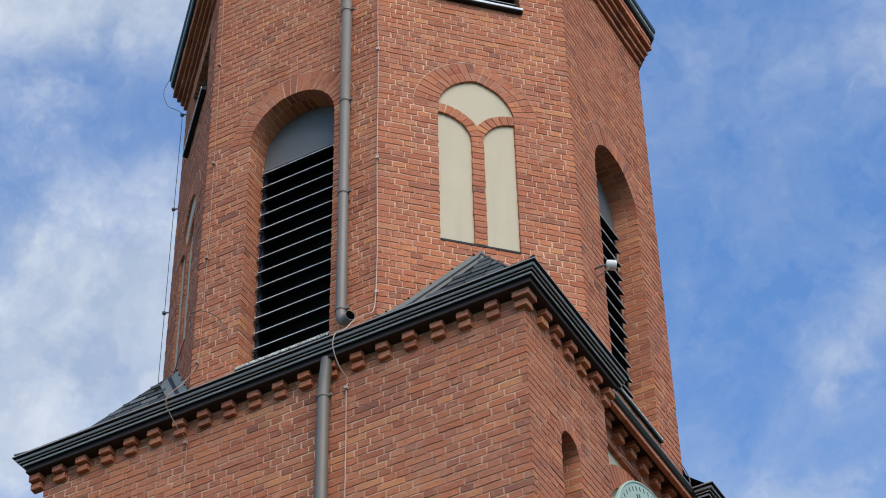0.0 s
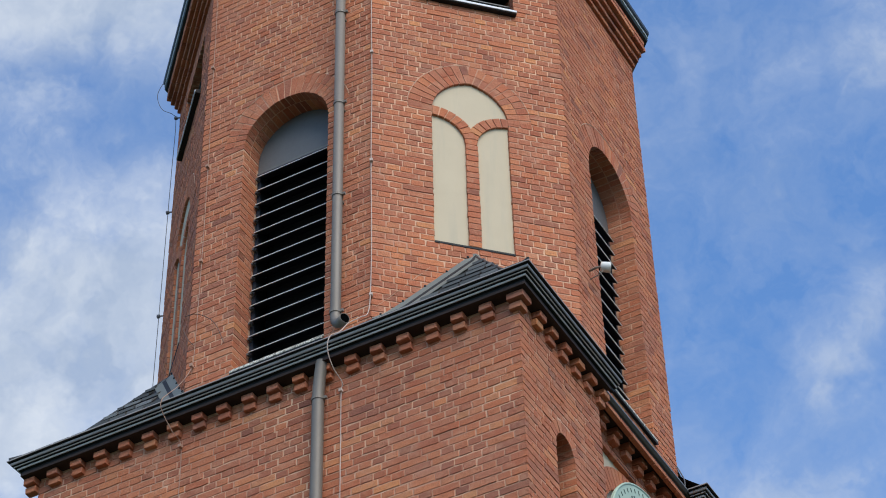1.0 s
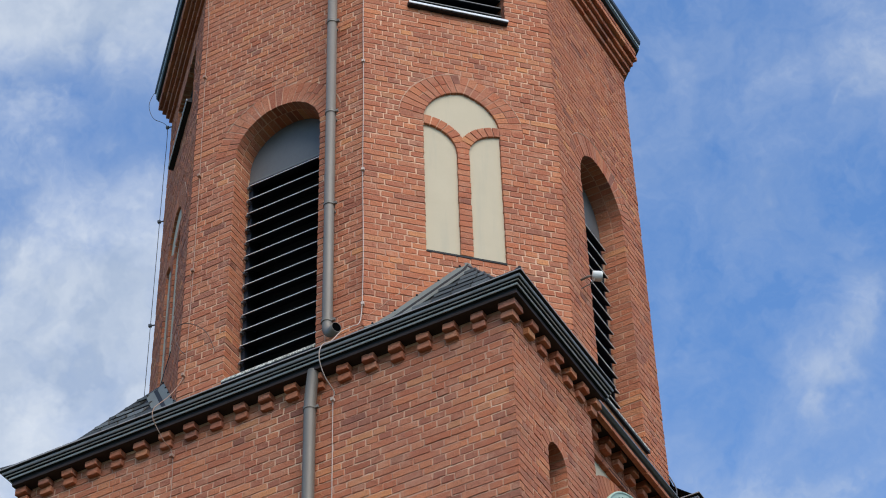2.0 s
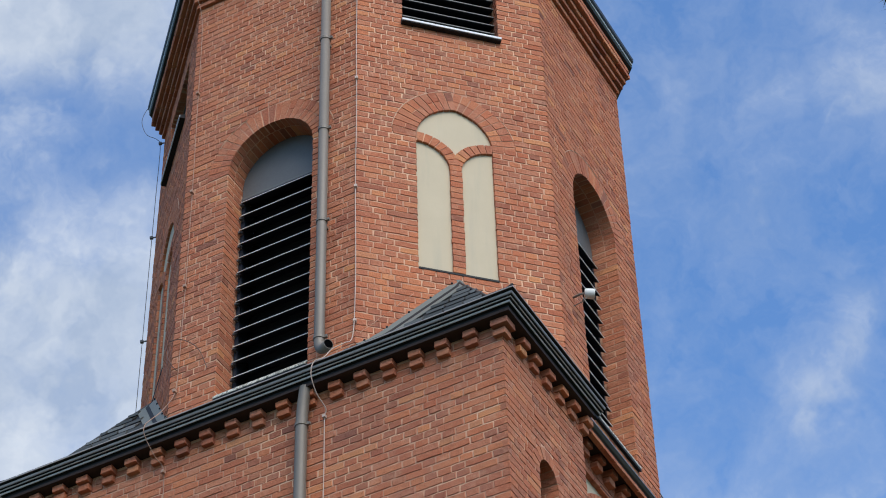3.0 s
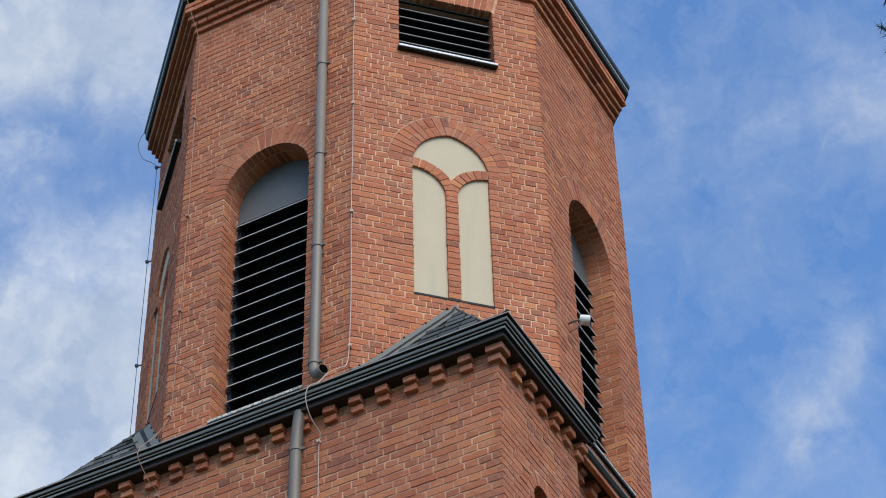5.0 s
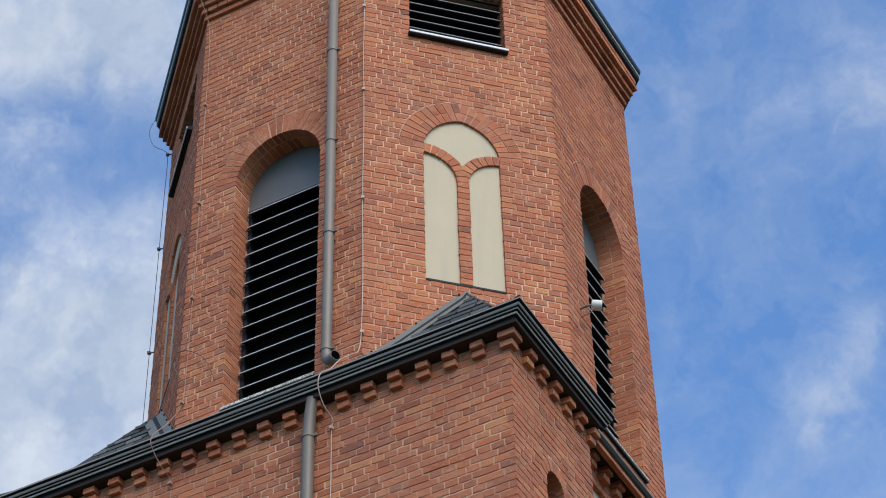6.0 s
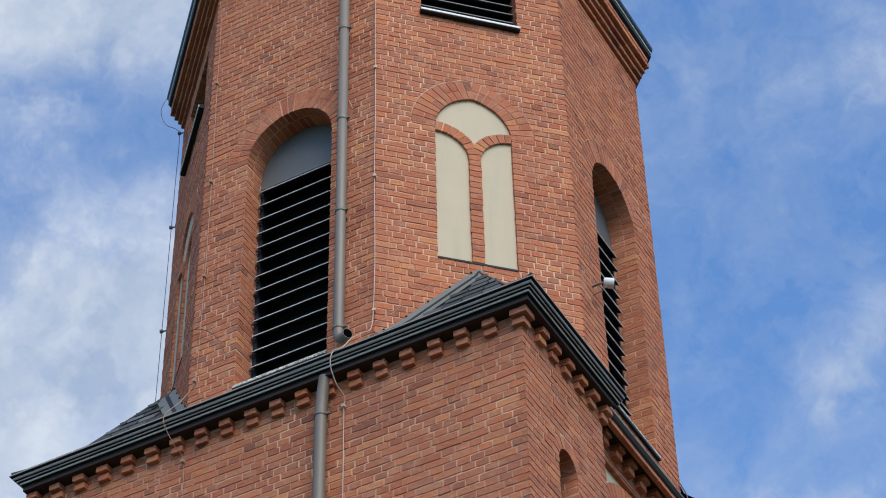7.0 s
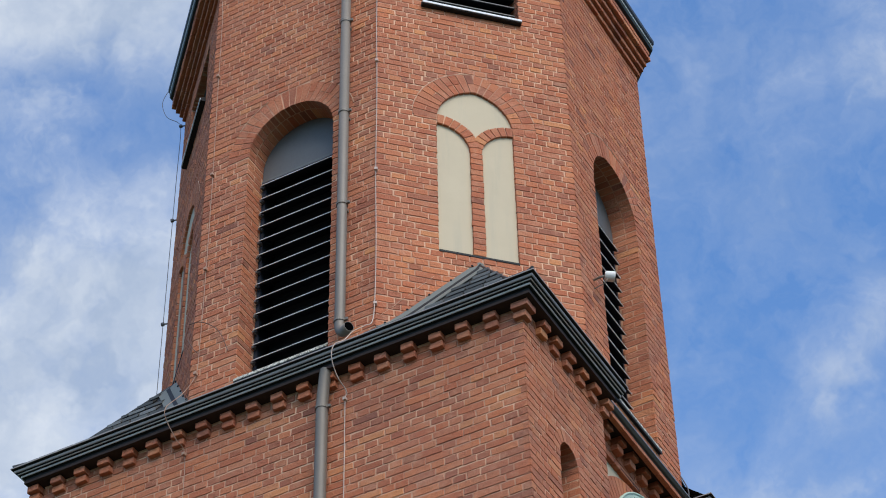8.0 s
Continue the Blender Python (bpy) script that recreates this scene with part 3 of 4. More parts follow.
# ---------------------------------------------------------------- blind windows
def blind_window(angle):
    top = new("blind_window")
    top.matrix_world = side(angle, APO)
    tagged(top, "blind arched window with cream plaster panels and brick mullion", "window", "blind windows")
    h, zs, z0 = BLIND["half"], BLIND["zs"], BLIND["z0"]
    dep = 0.029
    part("plaster_panel", extrude_shape(arch_loop(0, h + 0.05, z0 - 0.02, zs, 24, BLIND["point"]), dep, dep + 0.05), PLASTER, top, "cream plaster field with faint stains")
    part("sill_joint", one_box(-h, h, -0.006, dep - 0.002, z0 - 0.016, z0 + 0.006), BLACK, top, "thin black strip along the edge")
    # mullion of single bricks
    mw = 0.062
    rng = random.Random(angle)
    z, fork = z0 + 0.012, 2.74
    while z < fork + 0.09:
        q = SHAPES["header"][rng.randrange(12)]
        ob = new("mullion_brick", q[3])
        ob.parent = top
        ob.location = (0.007 + rng.gauss(0, 0.0015), -0.001, z + COURSE / 2)
        ob.scale = (2 * mw / 0.119, dep, 1)
        z += COURSE
    bm = one_box(0.007 - mw + 0.006, 0.007 + mw - 0.006, 0.006, dep - 0.001, z0, fork + 0.25)
    part("mullion_core", bm, MORTAR, top)
    # two arms that bend outwards to the jambs
    for s in (-1, 1):
        r_in = h - mw - 0.004 * s
        cx = s * h
        cz = 3.19 - r_in
        lo, hi = (math.pi / 2, math.pi) if s > 0 else (0.0, math.pi / 2)
        arch_ring(top, cx, cz, r_in, r_in + 0.118, dep, lo, hi, "arm_brick", 0.08, front=-0.001 + 0.002 * (s > 0))
        bm = bmesh.new()
        n = 14
        ring = [[bm.verts.new((cx + (r_in + e) * math.cos(lo + (hi - lo) * k / n), y, cz + (r_in + e) * math.sin(lo + (hi - lo) * k / n)))
                 for k in range(n + 1)] for e, y in ((0.004, 0.008 + 0.002 * (s > 0)), (0.114, 0.008 + 0.002 * (s > 0)), (0.114, dep - 0.001), (0.004, dep - 0.001))]
        for a in range(4):
            for k in range(n):
                bm.faces.new((ring[a][k], ring[a][k + 1], ring[(a + 1) % 4][k + 1], ring[(a + 1) % 4][k]))
        part("arm_core", bm, MORTAR, top)
    return top


blind_window(-45)
blind_window(-135)


# ---------------------------------------------------------------- square vents under the cornice
def vent_window(angle):
    top = new("vent_window")
    top.matrix_world = side(angle, APO)
    tagged(top, "square vent with dark louvres and metal sill", "window", "upper vents")
    x0, x1, z0, z1 = VENT["x0"] + 0.003, VENT["x1"] - 0.003, VENT["z0"], VENT["z1"]
    dep = 0.10
    z = z0 + 0.07
    while z < z1 + 0.1:
        blade = part("louvre_blade", one_box(x0, x1, 0, 0.2, -0.008, 0.008, m=pose(0, dep, z, 32)), BLADE, top)
        part("blade_edge", one_box(x0, x1, dep - 0.014, dep - 0.002, z - 0.010, z + 0.004, 0.002), SHEET, blade, "weathered grey edge")
        z += 0.135
    # added black sheet in place of the dark space behind the vent
    part("back_board", one_box(x0, x1, dep + 0.2, dep + 0.22, z0, z1), BLADE, top)
    part("window_sill", prism([(-0.055, z0 - 0.055), (-0.055, z0 - 0.012), (dep, z0 + 0.045), (dep, z0 - 0.055)], x0 - 0.02, x1 + 0.02), BLACK, top, "black metal sill")
    part("sill_nosing", one_box(x0 - 0.02, x1 + 0.02, -0.066, -0.056, z0 - 0.044, z0 - 0.014, 0.003), BRIGHT, top, "grey metal nosing")
    return top


vent_window(-45)
vent_window(-135)


# ---------------------------------------------------------------- upper cornice, gutter and roof
def octagon_ring(profile, bm=None):
    """A closed profile of (apothem, z) led round the eight corners."""
    bm = bm or bmesh.new()
    rings = []
    for k in range(8):
        a = radians(22.5 + 45 * k)
        rings.append([bm.verts.new((r / math.cos(radians(22.5)) * math.cos(a), r / math.cos(radians(22.5)) * math.sin(a), Z0 + z)) for r, z in profile])
    n = len(profile)
    for k in range(8):
        a, b = rings[k], rings[(k + 1) % 8]
        for i in range(n):
            bm.faces.new((a[i], b[i], b[(i + 1) % n], a[(i + 1) % n]))
    return bm


cornice = new("upper_cornice")
tagged(cornice, "stepped red brick cornice round the octagonal tower", "cornice", kind="structure")
steps = [(2.487, 6.150, 6.222), (2.527, 6.226, 6.300), (2.568, 6.304, 6.378), (2.618, 6.382, 6.56)]
for r, a, b in steps:
    part("cornice_core", octagon_ring([(2.3, a + 0.006), (r - 0.05, a + 0.006), (r - 0.05, b - 0.002), (2.3, b - 0.002)]), MORTAR, cornice)
rng = random.Random(5)
for si, (r, a, b) in enumerate(steps):
    for ang in (-135, -90, -45, 0):
        m = side(ang, r)
        hw = r * math.tan(radians(22.5))
        for lv in range(1 if si < 3 else 2):
            off = rng.uniform(0.02, 0.24)
            ends = [-hw]
            while ends[-1] < hw - 0.001:
                ends.append(min(hw, ends[-1] + (off if len(ends) == 1 else (0.26 if rng.random() < 0.5 else 0.13))))
            for p, q in zip(ends, ends[1:]):
                if q - p < 0.03:
                    continue
                kind = "header" if q - p < 0.17 else "stretcher"
                base, _, _, me = SHAPES[kind][rng.randrange(12)]
                ob = new("cornice_brick", me)
                ob.parent = cornice
                zc = (a + b) / 2 if si < 3 else a + 0.038 + lv * 0.086
                ob.matrix_local = m @ Matrix.Translation(((p + q) / 2, rng.gauss(0, 0.0012), zc)) @ Matrix.Diagonal(((q - p - 0.009) / base, 0.1, 1.03, 1))

gut = tagged(new("upper_gutter"), "dark painted metal gutter round the octagon", "gutter", kind="structure")
part("eaves_board", octagon_ring([(2.45, 6.56), (2.60, 6.562), (2.60, 6.70), (2.45, 6.70)]), BLACK, gut)
part("lower_bead", octagon_ring([(2.605, 6.57), (2.645, 6.575), (2.654, 6.59), (2.645, 6.605), (2.605, 6.605)]), DARKGUT, gut)
# thin pale ring that paints the gutter's highlight line
part("bright_edge", octagon_ring([(2.605, 6.625), (2.655, 6.628), (2.66, 6.638), (2.655, 6.645), (2.605, 6.645)]), BRIGHT, gut)
part("trough", octagon_ring([(2.605, 6.662), (2.65, 6.662), (2.672, 6.685), (2.676, 6.73), (2.664, 6.765), (2.65, 6.765), (2.655, 6.72), (2.62, 6.70)]), DARKGUT, gut)
rings = bmesh.new()
vs = []
for k in range(8):
    a = radians(22.5 + 45 * k)
    r = 2.62 / math.cos(radians(22.5))
    vs.append(rings.verts.new((r * math.cos(a), r * math.sin(a), Z0 + 6.705)))
tip = rings.verts.new((0, 0, Z0 + 9.2))
for k in range(8):
    rings.faces.new((vs[k], vs[(k + 1) % 8], tip))
rings.faces.new(vs[::-1])
tagged(mesh_ob("spire_roof", rings, SLATE), "low dark slate roof above the octagon", "roof", kind="structure")


# ---------------------------------------------------------------- square shaft
SLIT = dict(cx=-1.79, half=0.175, z0=-2.9, zs=-1.335, ring=0.125)
BAND = -3.1             # laid bricks reach down to here
CORBEL_TOP = -0.152


def shaft_wall(name, angle, d, x0, x1, holes, gaps, stretch, label, top=CORBEL_TOP):
    rng = random.Random(name)
    w = wall_object(name, side(angle, d), rect_loop(x0, x1, BAND, -0.02), holes, 0.45, label, front=0.0056)
    bricks = lay_courses(x0, x1, BAND, top, gaps, rng, 0.44)
    set_bricks(w, bricks, rng, stretch, 0.38)
    return w


SHAFT_LABEL = "square tower wall of weathered red brick with pale mortar"
south = shaft_wall("shaft_wall_south", -90, SQ, -SQ, SQ, [], [], (-1.35, -0.2), SHAFT_LABEL)
PIER = 1.0              # half width of the recess on the east side
east = shaft_wall("shaft_wall_east", 0, SQ, -SQ, -PIER, [arch_loop(SLIT["cx"], SLIT["half"] + 0.004, SLIT["z0"], SLIT["zs"], 14)], [arch_gap(**SLIT)], (-1.9, -0.2), SHAFT_LABEL)
arch_ring(east, SLIT["cx"], SLIT["zs"], SLIT["half"], SLIT["half"] + 0.122, 0.28)
jamb_backs(east, SLIT["cx"] - SLIT["half"], SLIT["cx"] + SLIT["half"], SLIT["z0"], SLIT["zs"], 0.28, random.Random(3), BAND)
shaft_wall("shaft_wall_east_far", 0, SQ, PIER, SQ, [], [], (-1.2, -0.2), SHAFT_LABEL)
REC = SQ - 0.2
CLOCK_Z, CLOCK_R = -1.66, 0.97
panel_loop = rect_loop(-0.86, 0.86, -1.26, -0.29)
middle = shaft_wall("shaft_wall_east_recess", 0, REC, -PIER, PIER, [panel_loop], [rect_gap(-0.86, 0.86, -1.26, -0.29)], (-1.4, -0.1), SHAFT_LABEL, top=CORBEL_TOP + 0.075)
for nm, an in (("north", 90), ("west", 180)):
    wall_object("shaft_wall_" + nm, side(an, SQ), rect_loop(-SQ, SQ, BAND, -0.02), [], 0.45, SHAFT_LABEL, SHAFT)
low = bmesh.new()
box(low, -SQ, SQ, -SQ, SQ, -0.3, Z0 + BAND)
tagged(mesh_ob("shaft_base", low, SHAFT), "lower shaft of the red brick tower", "wall", kind="structure")
dark = mesh_ob("slit_back", one_box(SLIT["cx"] - 0.3, SLIT["cx"] + 0.3, 0.40, 0.43, -3.0, -1.0), BLADE)
dark.matrix_world = side(0, SQ)
tagged(dark, "black boarding closing the narrow arched slit", "board", kind="structure")

# clock field in the recess
field = new("clock_panel")
field.matrix_world = side(0, REC)
tagged(field, "cream plaster field with brick arch round the clock", "panel")
part("plaster_field", one_box(-0.9, 0.9, 0.05, 0.09, -1.3, -0.25), PLASTER, field, "cream plaster")
# black strip paints the shadow below the top reveal of the panel
part("top_shadow_strip", one_box(-0.86, 0.86, 0.0, 0.048, -0.302, -0.288), BLACK, field, "thin black strip along the edge")
arch_ring(field, 0, -1.25, 0.63, 0.85, 0.05, 0.0, math.pi, "arch_brick", 0.078)
bm = bmesh.new()
n = 28
ring = [[bm.verts.new((rr * math.cos(math.pi * k / n), y, -1.25 + rr * math.sin(math.pi * k / n))) for k in range(n + 1)]
        for rr, y in ((0.635, 0.006), (0.845, 0.006), (0.845, 0.049), (0.635, 0.049))]
for a in range(4):
    for k in range(n):
        bm.faces.new((ring[a][k], ring[a][k + 1], ring[(a + 1) % 4][k + 1], ring[(a + 1) % 4][k]))
part("arch_core", bm, MORTAR, field)

clock = new("tower_clock")
clock.matrix_world = side(0, REC) @ Matrix.Translation((0, -0.19, CLOCK_Z))
tagged(clock, "round pale green clock dial with dark hour marks", "clock")
disc = bmesh.new()
bmesh.ops.create_cone(disc, cap_ends=True, segments=72, radius1=CLOCK_R, radius2=CLOCK_R, depth=0.03, matrix=Matrix.Rotation(math.pi / 2, 4, "X"))
part("dial", disc, DIAL, clock)
rim = tube([(CLOCK_R * 0.995 * math.cos(2 * math.pi * k / 72), -0.012, CLOCK_R * 0.995 * math.sin(2 * math.pi * k / 72)) for k in range(73)], 0.012, 8, False)
part("rim", rim, DIAL, clock)
for k in range(60):
    a = 2 * math.pi * k / 60
    r = 0.93 * CLOCK_R
    t = Matrix.Rotation(a, 4, "Y") @ Matrix.Translation((0, 0, r))
    part("minute_mark", one_box(-0.006, 0.006, -0.019, -0.0155, -0.02, 0.02, m=t), INK, clock)
for k in range(12):
    a = 2 * math.pi * k / 12
    t = Matrix.Rotation(a, 4, "Y") @ Matrix.Translation((0, 0, 0.78 * CLOCK_R))
    for j in (-1, 1):
        part("hour_mark", one_box(-0.013 + j * 0.03, 0.013 + j * 0.03, -0.019, -0.0155, -0.09, 0.09, m=t), INK, clock)
for ang, ln, w in ((-8, 0.62, 0.025), (75, 0.45, 0.035)):
    t = Matrix.Rotation(radians(ang), 4, "Y")
    part("clock_hand", one_box(-w, w, -0.04, -0.03, -0.12, ln, 0.003, t), INK, clock)
part("mount", one_box(-0.12, 0.12, 0.02, 0.2, -0.12, 0.12), INK, clock)


# corbel table
def cornice_course(name, angle, d, x0, x1, dz=0.0, over=0.132):
    c = new(name)
    c.matrix_world = side(angle, d)
    tagged(c, "brick corbel table under the eaves gutter", "cornice", kind="structure")
    part("soffit", one_box(x0, x1, -over, 0.02, CORBEL_TOP + 0.002 + dz, CORBEL_TOP + 0.031 + dz), SOFFIT, c, "soffit with the shade under the gutter in its dark colour")
    return c


def corbels(parent, xs, dz=0.0, more=0.0):
    rng = random.Random(len(xs))
    for x in xs:
        for lvl, out in ((0, 0.088), (1, 0.046)):
            base, _, _, me = SHAPES["header"][rng.randrange(12)]
            ob = new("corbel_brick", me)
            ob.parent = parent
            ob.location = (x + rng.gauss(0, 0.003), -out - more + rng.gauss(0, 0.003), CORBEL_TOP - 0.038 - lvl * COURSE + dz)
            ob.rotation_euler = (0, rng.gauss(0, 0.012), 0)
            ob.scale = (1.0, out + more + 0.03, 1)


cs = cornice_course("corbel_table_south", -90, SQ, -SQ - 0.132, SQ + 0.132)
corbels(cs, [-2.615 + 0.2705 * k for k in range(19)])
ce = cornice_course("corbel_table_east", 0, SQ, -SQ + 0.021, -PIER)
corbels(ce, [-2.25 + 0.248 * k for k in range(6)])
cf = cornice_course("corbel_table_east_far", 0, SQ, PIER, SQ + 0.132)
corbels(cf, [1.08 + 0.2735 * k for k in range(6)])
cm = cornice_course("corbel_table_recess", 0, REC, -PIER, PIER, 0.075, 0.185)
corbels(cm, [-0.9 + 0.27 * k for k in range(7)], 0.075, 0.02)
for k in range(8):
    ob = new("cornice_brick", SHAPES["stretcher"][k][3])
    ob.parent = cm
    ob.location = (-PIER + 0.125 + 0.25 * k, -0.19, CORBEL_TOP + 0.055)
    ob.scale = (0.97, 0.05, 0.72)
# the corbel that wraps the corner
for lvl, out in ((0, 0.088), (1, 0.046)):
    z1 = CORBEL_TOP - 0.006 - lvl * COURSE
    part("corner_corbel_brick", one_box(SQ - 0.075, SQ + out, -0.001 - out, 0.075, z1 - 0.064, z1, 0.004), BRICK, cs)


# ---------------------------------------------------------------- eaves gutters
# core behind the mouldings; its black paints the shade in the grooves
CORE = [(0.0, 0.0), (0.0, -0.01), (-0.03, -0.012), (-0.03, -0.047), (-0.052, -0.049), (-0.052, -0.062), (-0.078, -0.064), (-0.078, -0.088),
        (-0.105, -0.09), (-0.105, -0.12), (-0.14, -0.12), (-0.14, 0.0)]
LIP = [(0.004, 0.003), (0.005, -0.008), (0.0, -0.009), (-0.03, 0.001), (-0.03, 0.006)]
TROUGH = [(-0.031, -0.014), (-0.023, -0.018), (-0.019, -0.030), (-0.023, -0.042), (-0.031, -0.0465)]
BEAD = [(-0.053, -0.050), (-0.047, -0.051), (-0.046, -0.0605), (-0.053, -0.0615)]
FASCIA = [(-0.079, -0.066), (-0.072, -0.067), (-0.071, -0.085), (-0.079, -0.0875)]


def sweep(profile, path):
    """A profile led along a path of points on plan, mitred at the corners."""
    bm = bmesh.new()
    rings = []
    for i, (x, y) in enumerate(path):
        p = Vector((x, y))
        dirs = []
        if i:
            dirs.append((p - Vector(path[i - 1])).normalized())
        if i < len(path) - 1:
            dirs.append((Vector(path[i + 1]) - p).normalized())
        outs = [Vector((d.y, -d.x)) for d in dirs]
        o = sum(outs, Vector((0, 0))).normalized()
        k = 1 / max(0.3, o.dot(outs[0]))
        rings.append([bm.verts.new((x + o.x * k * a, y + o.y * k * a, Z0 + z)) for a, z in profile])
    n = len(profile)
    for a, b in zip(rings, rings[1:]):
        for i in range(n):
            bm.faces.new((a[i], a[(i + 1) % n], b[(i + 1) % n], b[i]))
    bm.faces.new(rings[0])
    bm.faces.new(rings[-1])
    return bm


def gutter(name, path, label):
    top = tagged(new(name), label, "gutter")
    # bead and fascia take the highlight colour, the core the shade colour
    for nm, prof, mat in (("drip_edge", LIP, GUTTER), ("trough", TROUGH, GUTTER), ("bead", BEAD, GUTTER_LIT), ("fascia", FASCIA, GUTTER_LIT), ("backing", CORE, BLACK)):
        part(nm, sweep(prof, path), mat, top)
    return top


gutter("eaves_gutter", [(-EAVE, 0.92), (-EAVE, -EAVE), (EAVE, -EAVE), (EAVE, -0.915)], "dark painted metal gutter along the tower eaves")
gutter("eaves_gutter", [(EAVE - 0.203, 0.92), (EAVE, 0.92), (EAVE, EAVE), (-EAVE, EAVE), (-EAVE, 0.93)], "dark painted metal gutter returning over the far pier")
bm = prism([(EAVE - 0.203, 0.0), (EAVE - 0.20, -0.025), (EAVE - 0.225, -0.042), (EAVE - 0.255, -0.045), (EAVE - 0.5, -0.045), (EAVE - 0.5, 0.1), (EAVE - 0.325, 0.13)], -0.99, 0.92)
bmesh.ops.transform(bm, matrix=Matrix(((0, 1, 0, 0), (1, 0, 0, 0), (0, 0, 1, Z0), (0, 0, 0, 1))), verts=bm.verts)
tagged(mesh_ob("recess_flashing", bm, SHEET), "metal flashing above the recessed clock bay", "flashing", kind="structure")


# ---------------------------------------------------------------- skirt and corner roofs
FLARE_Q, FLARE_Z, PEAK_Q, PEAK_Z = 2.34, 0.385, 1.735, 1.315


def roof_z(q):
    if q >= FLARE_Q:
        f = (EAVE - q) / (EAVE - FLARE_Q)
        return FLARE_Z * (0.80 * f + 0.20 * f * f)
    return FLARE_Z + (FLARE_Q - q) / (FLARE_Q - PEAK_Q) * (PEAK_Z - FLARE_Z)


def skirt(name, angle, x0, x1, q_out):
    prof = [(-q_out + APO, roof_z(EAVE) - 0.005), (-(q_out - 0.1) + APO, roof_z(EAVE - 0.1)), (0.0, roof_z(EAVE - (q_out - APO))), (0.0, -0.03), (-q_out + 0.02 + APO, -0.03)]
    ob = mesh_ob(name, prism(prof, x0, x1), ZINC)
    ob.matrix_world = side(angle, APO)
    return tagged(ob, "narrow grey zinc skirt roof above the gutter", "roof", kind="structure")


skirt("skirt_roof_south", -90, -HALF - 0.02, HALF + 0.02, EAVE - 0.02)
skirt("skirt_roof_east", 0, -HALF - 0.02, HALF + 0.02, EAVE - 0.21)


def broach_roof():
    """The half pyramid on a corner of the square, built for the south-east one."""
    top = new("broach_roof")
    tagged(top, "slate-covered corner roof with zinc flashing against the octagon", "roof", "corner roofs")
    wallsum = APO * math.sqrt(2)
    qs = [EAVE - 0.01, EAVE - 0.11, EAVE - 0.22, EAVE - 0.325, FLARE_Q, 2.14, 1.94, PEAK_Q]

    def left(q):
        return max(wallsum - q, HALF) if q < APO + 1e-6 else HALF

    for flip in (False, True):
        def at(x, q, up=0.0):
            p = (x, -q, Z0 + roof_z(q) + up)
            return (q, -x, p[2]) if flip else p
        bm = bmesh.new()
        rows = [[bm.verts.new(at(left(q), q)), bm.verts.new(at(q, q))] for q in qs]
        for a, b in zip(rows, rows[1:]):
            if (Vector(b[0].co) - Vector(b[1].co)).length < 0.02:
                bm.faces.new((a[0], a[1], b[0]))
            else:
                bm.faces.new((a[0], a[1], b[1], b[0]))
        slope = part("roof_slope", bm, BLACK, top)
        # slates in courses, each course lapping over the one below
        rng = random.Random(11 + flip)
        q, row = EAVE - 0.03, 0
        while q > PEAK_Q + 0.12:
            slope_len = math.hypot(0.05, roof_z(q - 0.05) - roof_z(q)) / 0.05
            dq = 0.165 / slope_len
            x = left(q) + (0.225 if q < APO else 0.05) + (0.09 if row % 2 else 0.0)
            while x < q - 0.03:
                x1 = min(x + 0.185, q - 0.005)
                ql, qh = q, q - dq * 1.08
                j = rng.uniform(0, 0.012) if q < FLARE_Q else -0.030
                bm = bmesh.new()
                lo = [at(x, ql, 0.052 + j), at(x1, ql, 0.052 + j), at(min(x1, qh), qh, 0.008), at(min(x, qh), qh, 0.008)]
                dn = [at(x, ql, 0.020 + j), at(x1, ql, 0.020 + j), at(min(x1, qh), qh, 0.001), at(min(x, qh), qh, 0.001)]
                va = [bm.verts.new(p) for p in lo]
                vb = [bm.verts.new(p) for p in dn]
                bm.faces.new(va)
                bm.faces.new(vb)
                for i in range(4):
                    bm.faces.new((va[i], va[(i + 1) % 4], vb[(i + 1) % 4], vb[i]))
                part("slate", bm, SLATE, slope)
                x += 0.205
            q -= dq
            row += 1
        # flashing: an upright strip on the wall and a wide valley sheet beside it
        for name, a0, a1, u0, u1, mat in (("wall_flashing", 0.0, 0.085, 0.045, 0.085, ZINC), ("valley_gap", 0.084, 0.124, 0.036, 0.052, BLACK), ("valley_sheet", 0.122, 0.225, 0.030, 0.034, ZINC)):
            bm = bmesh.new()
            line = [APO - 0.001 - (APO - PEAK_Q) * k / 8 for k in range(9)]
            top_row = [bm.verts.new(at(min(left(q) + a0, q), q, u1)) for q in line]
            low_row = [bm.verts.new(at(min(left(q) + a1, q), q, u0)) for q in line]
            for k in range(8):
                bm.faces.new((top_row[k], top_row[k + 1], low_row[k + 1], low_row[k]))
            ob = part(name, bm, mat, top, "grey zinc flashing" if mat == ZINC else "dark gap beside the flashing")
            s = ob.modifiers.new("thickness", "SOLIDIFY")
            s.thickness = 0.006
        for k in range(5):
            q = APO - 0.06 - k * 0.15
            p = Vector(at(left(q) + 0.006, q, 0.085))
            part("flashing_nail", one_box(-0.009, 0.009, -0.011, 0.008, -0.008, 0.008, 0.002, Matrix.Translation(p)), BLACK, top)
    ridge = [(q, -q, Z0 + roof_z(q) + 0.02) for q in qs]
    part("hip_cap", tube(ridge, 0.014, 8), DARKGUT, top, "rounded zinc hip cap")
    return top


broach = broach_roof()
for turn in (-90, 90, 180):
    copy_thing(broach, Matrix.Rotation(radians(turn), 4, "Z"))


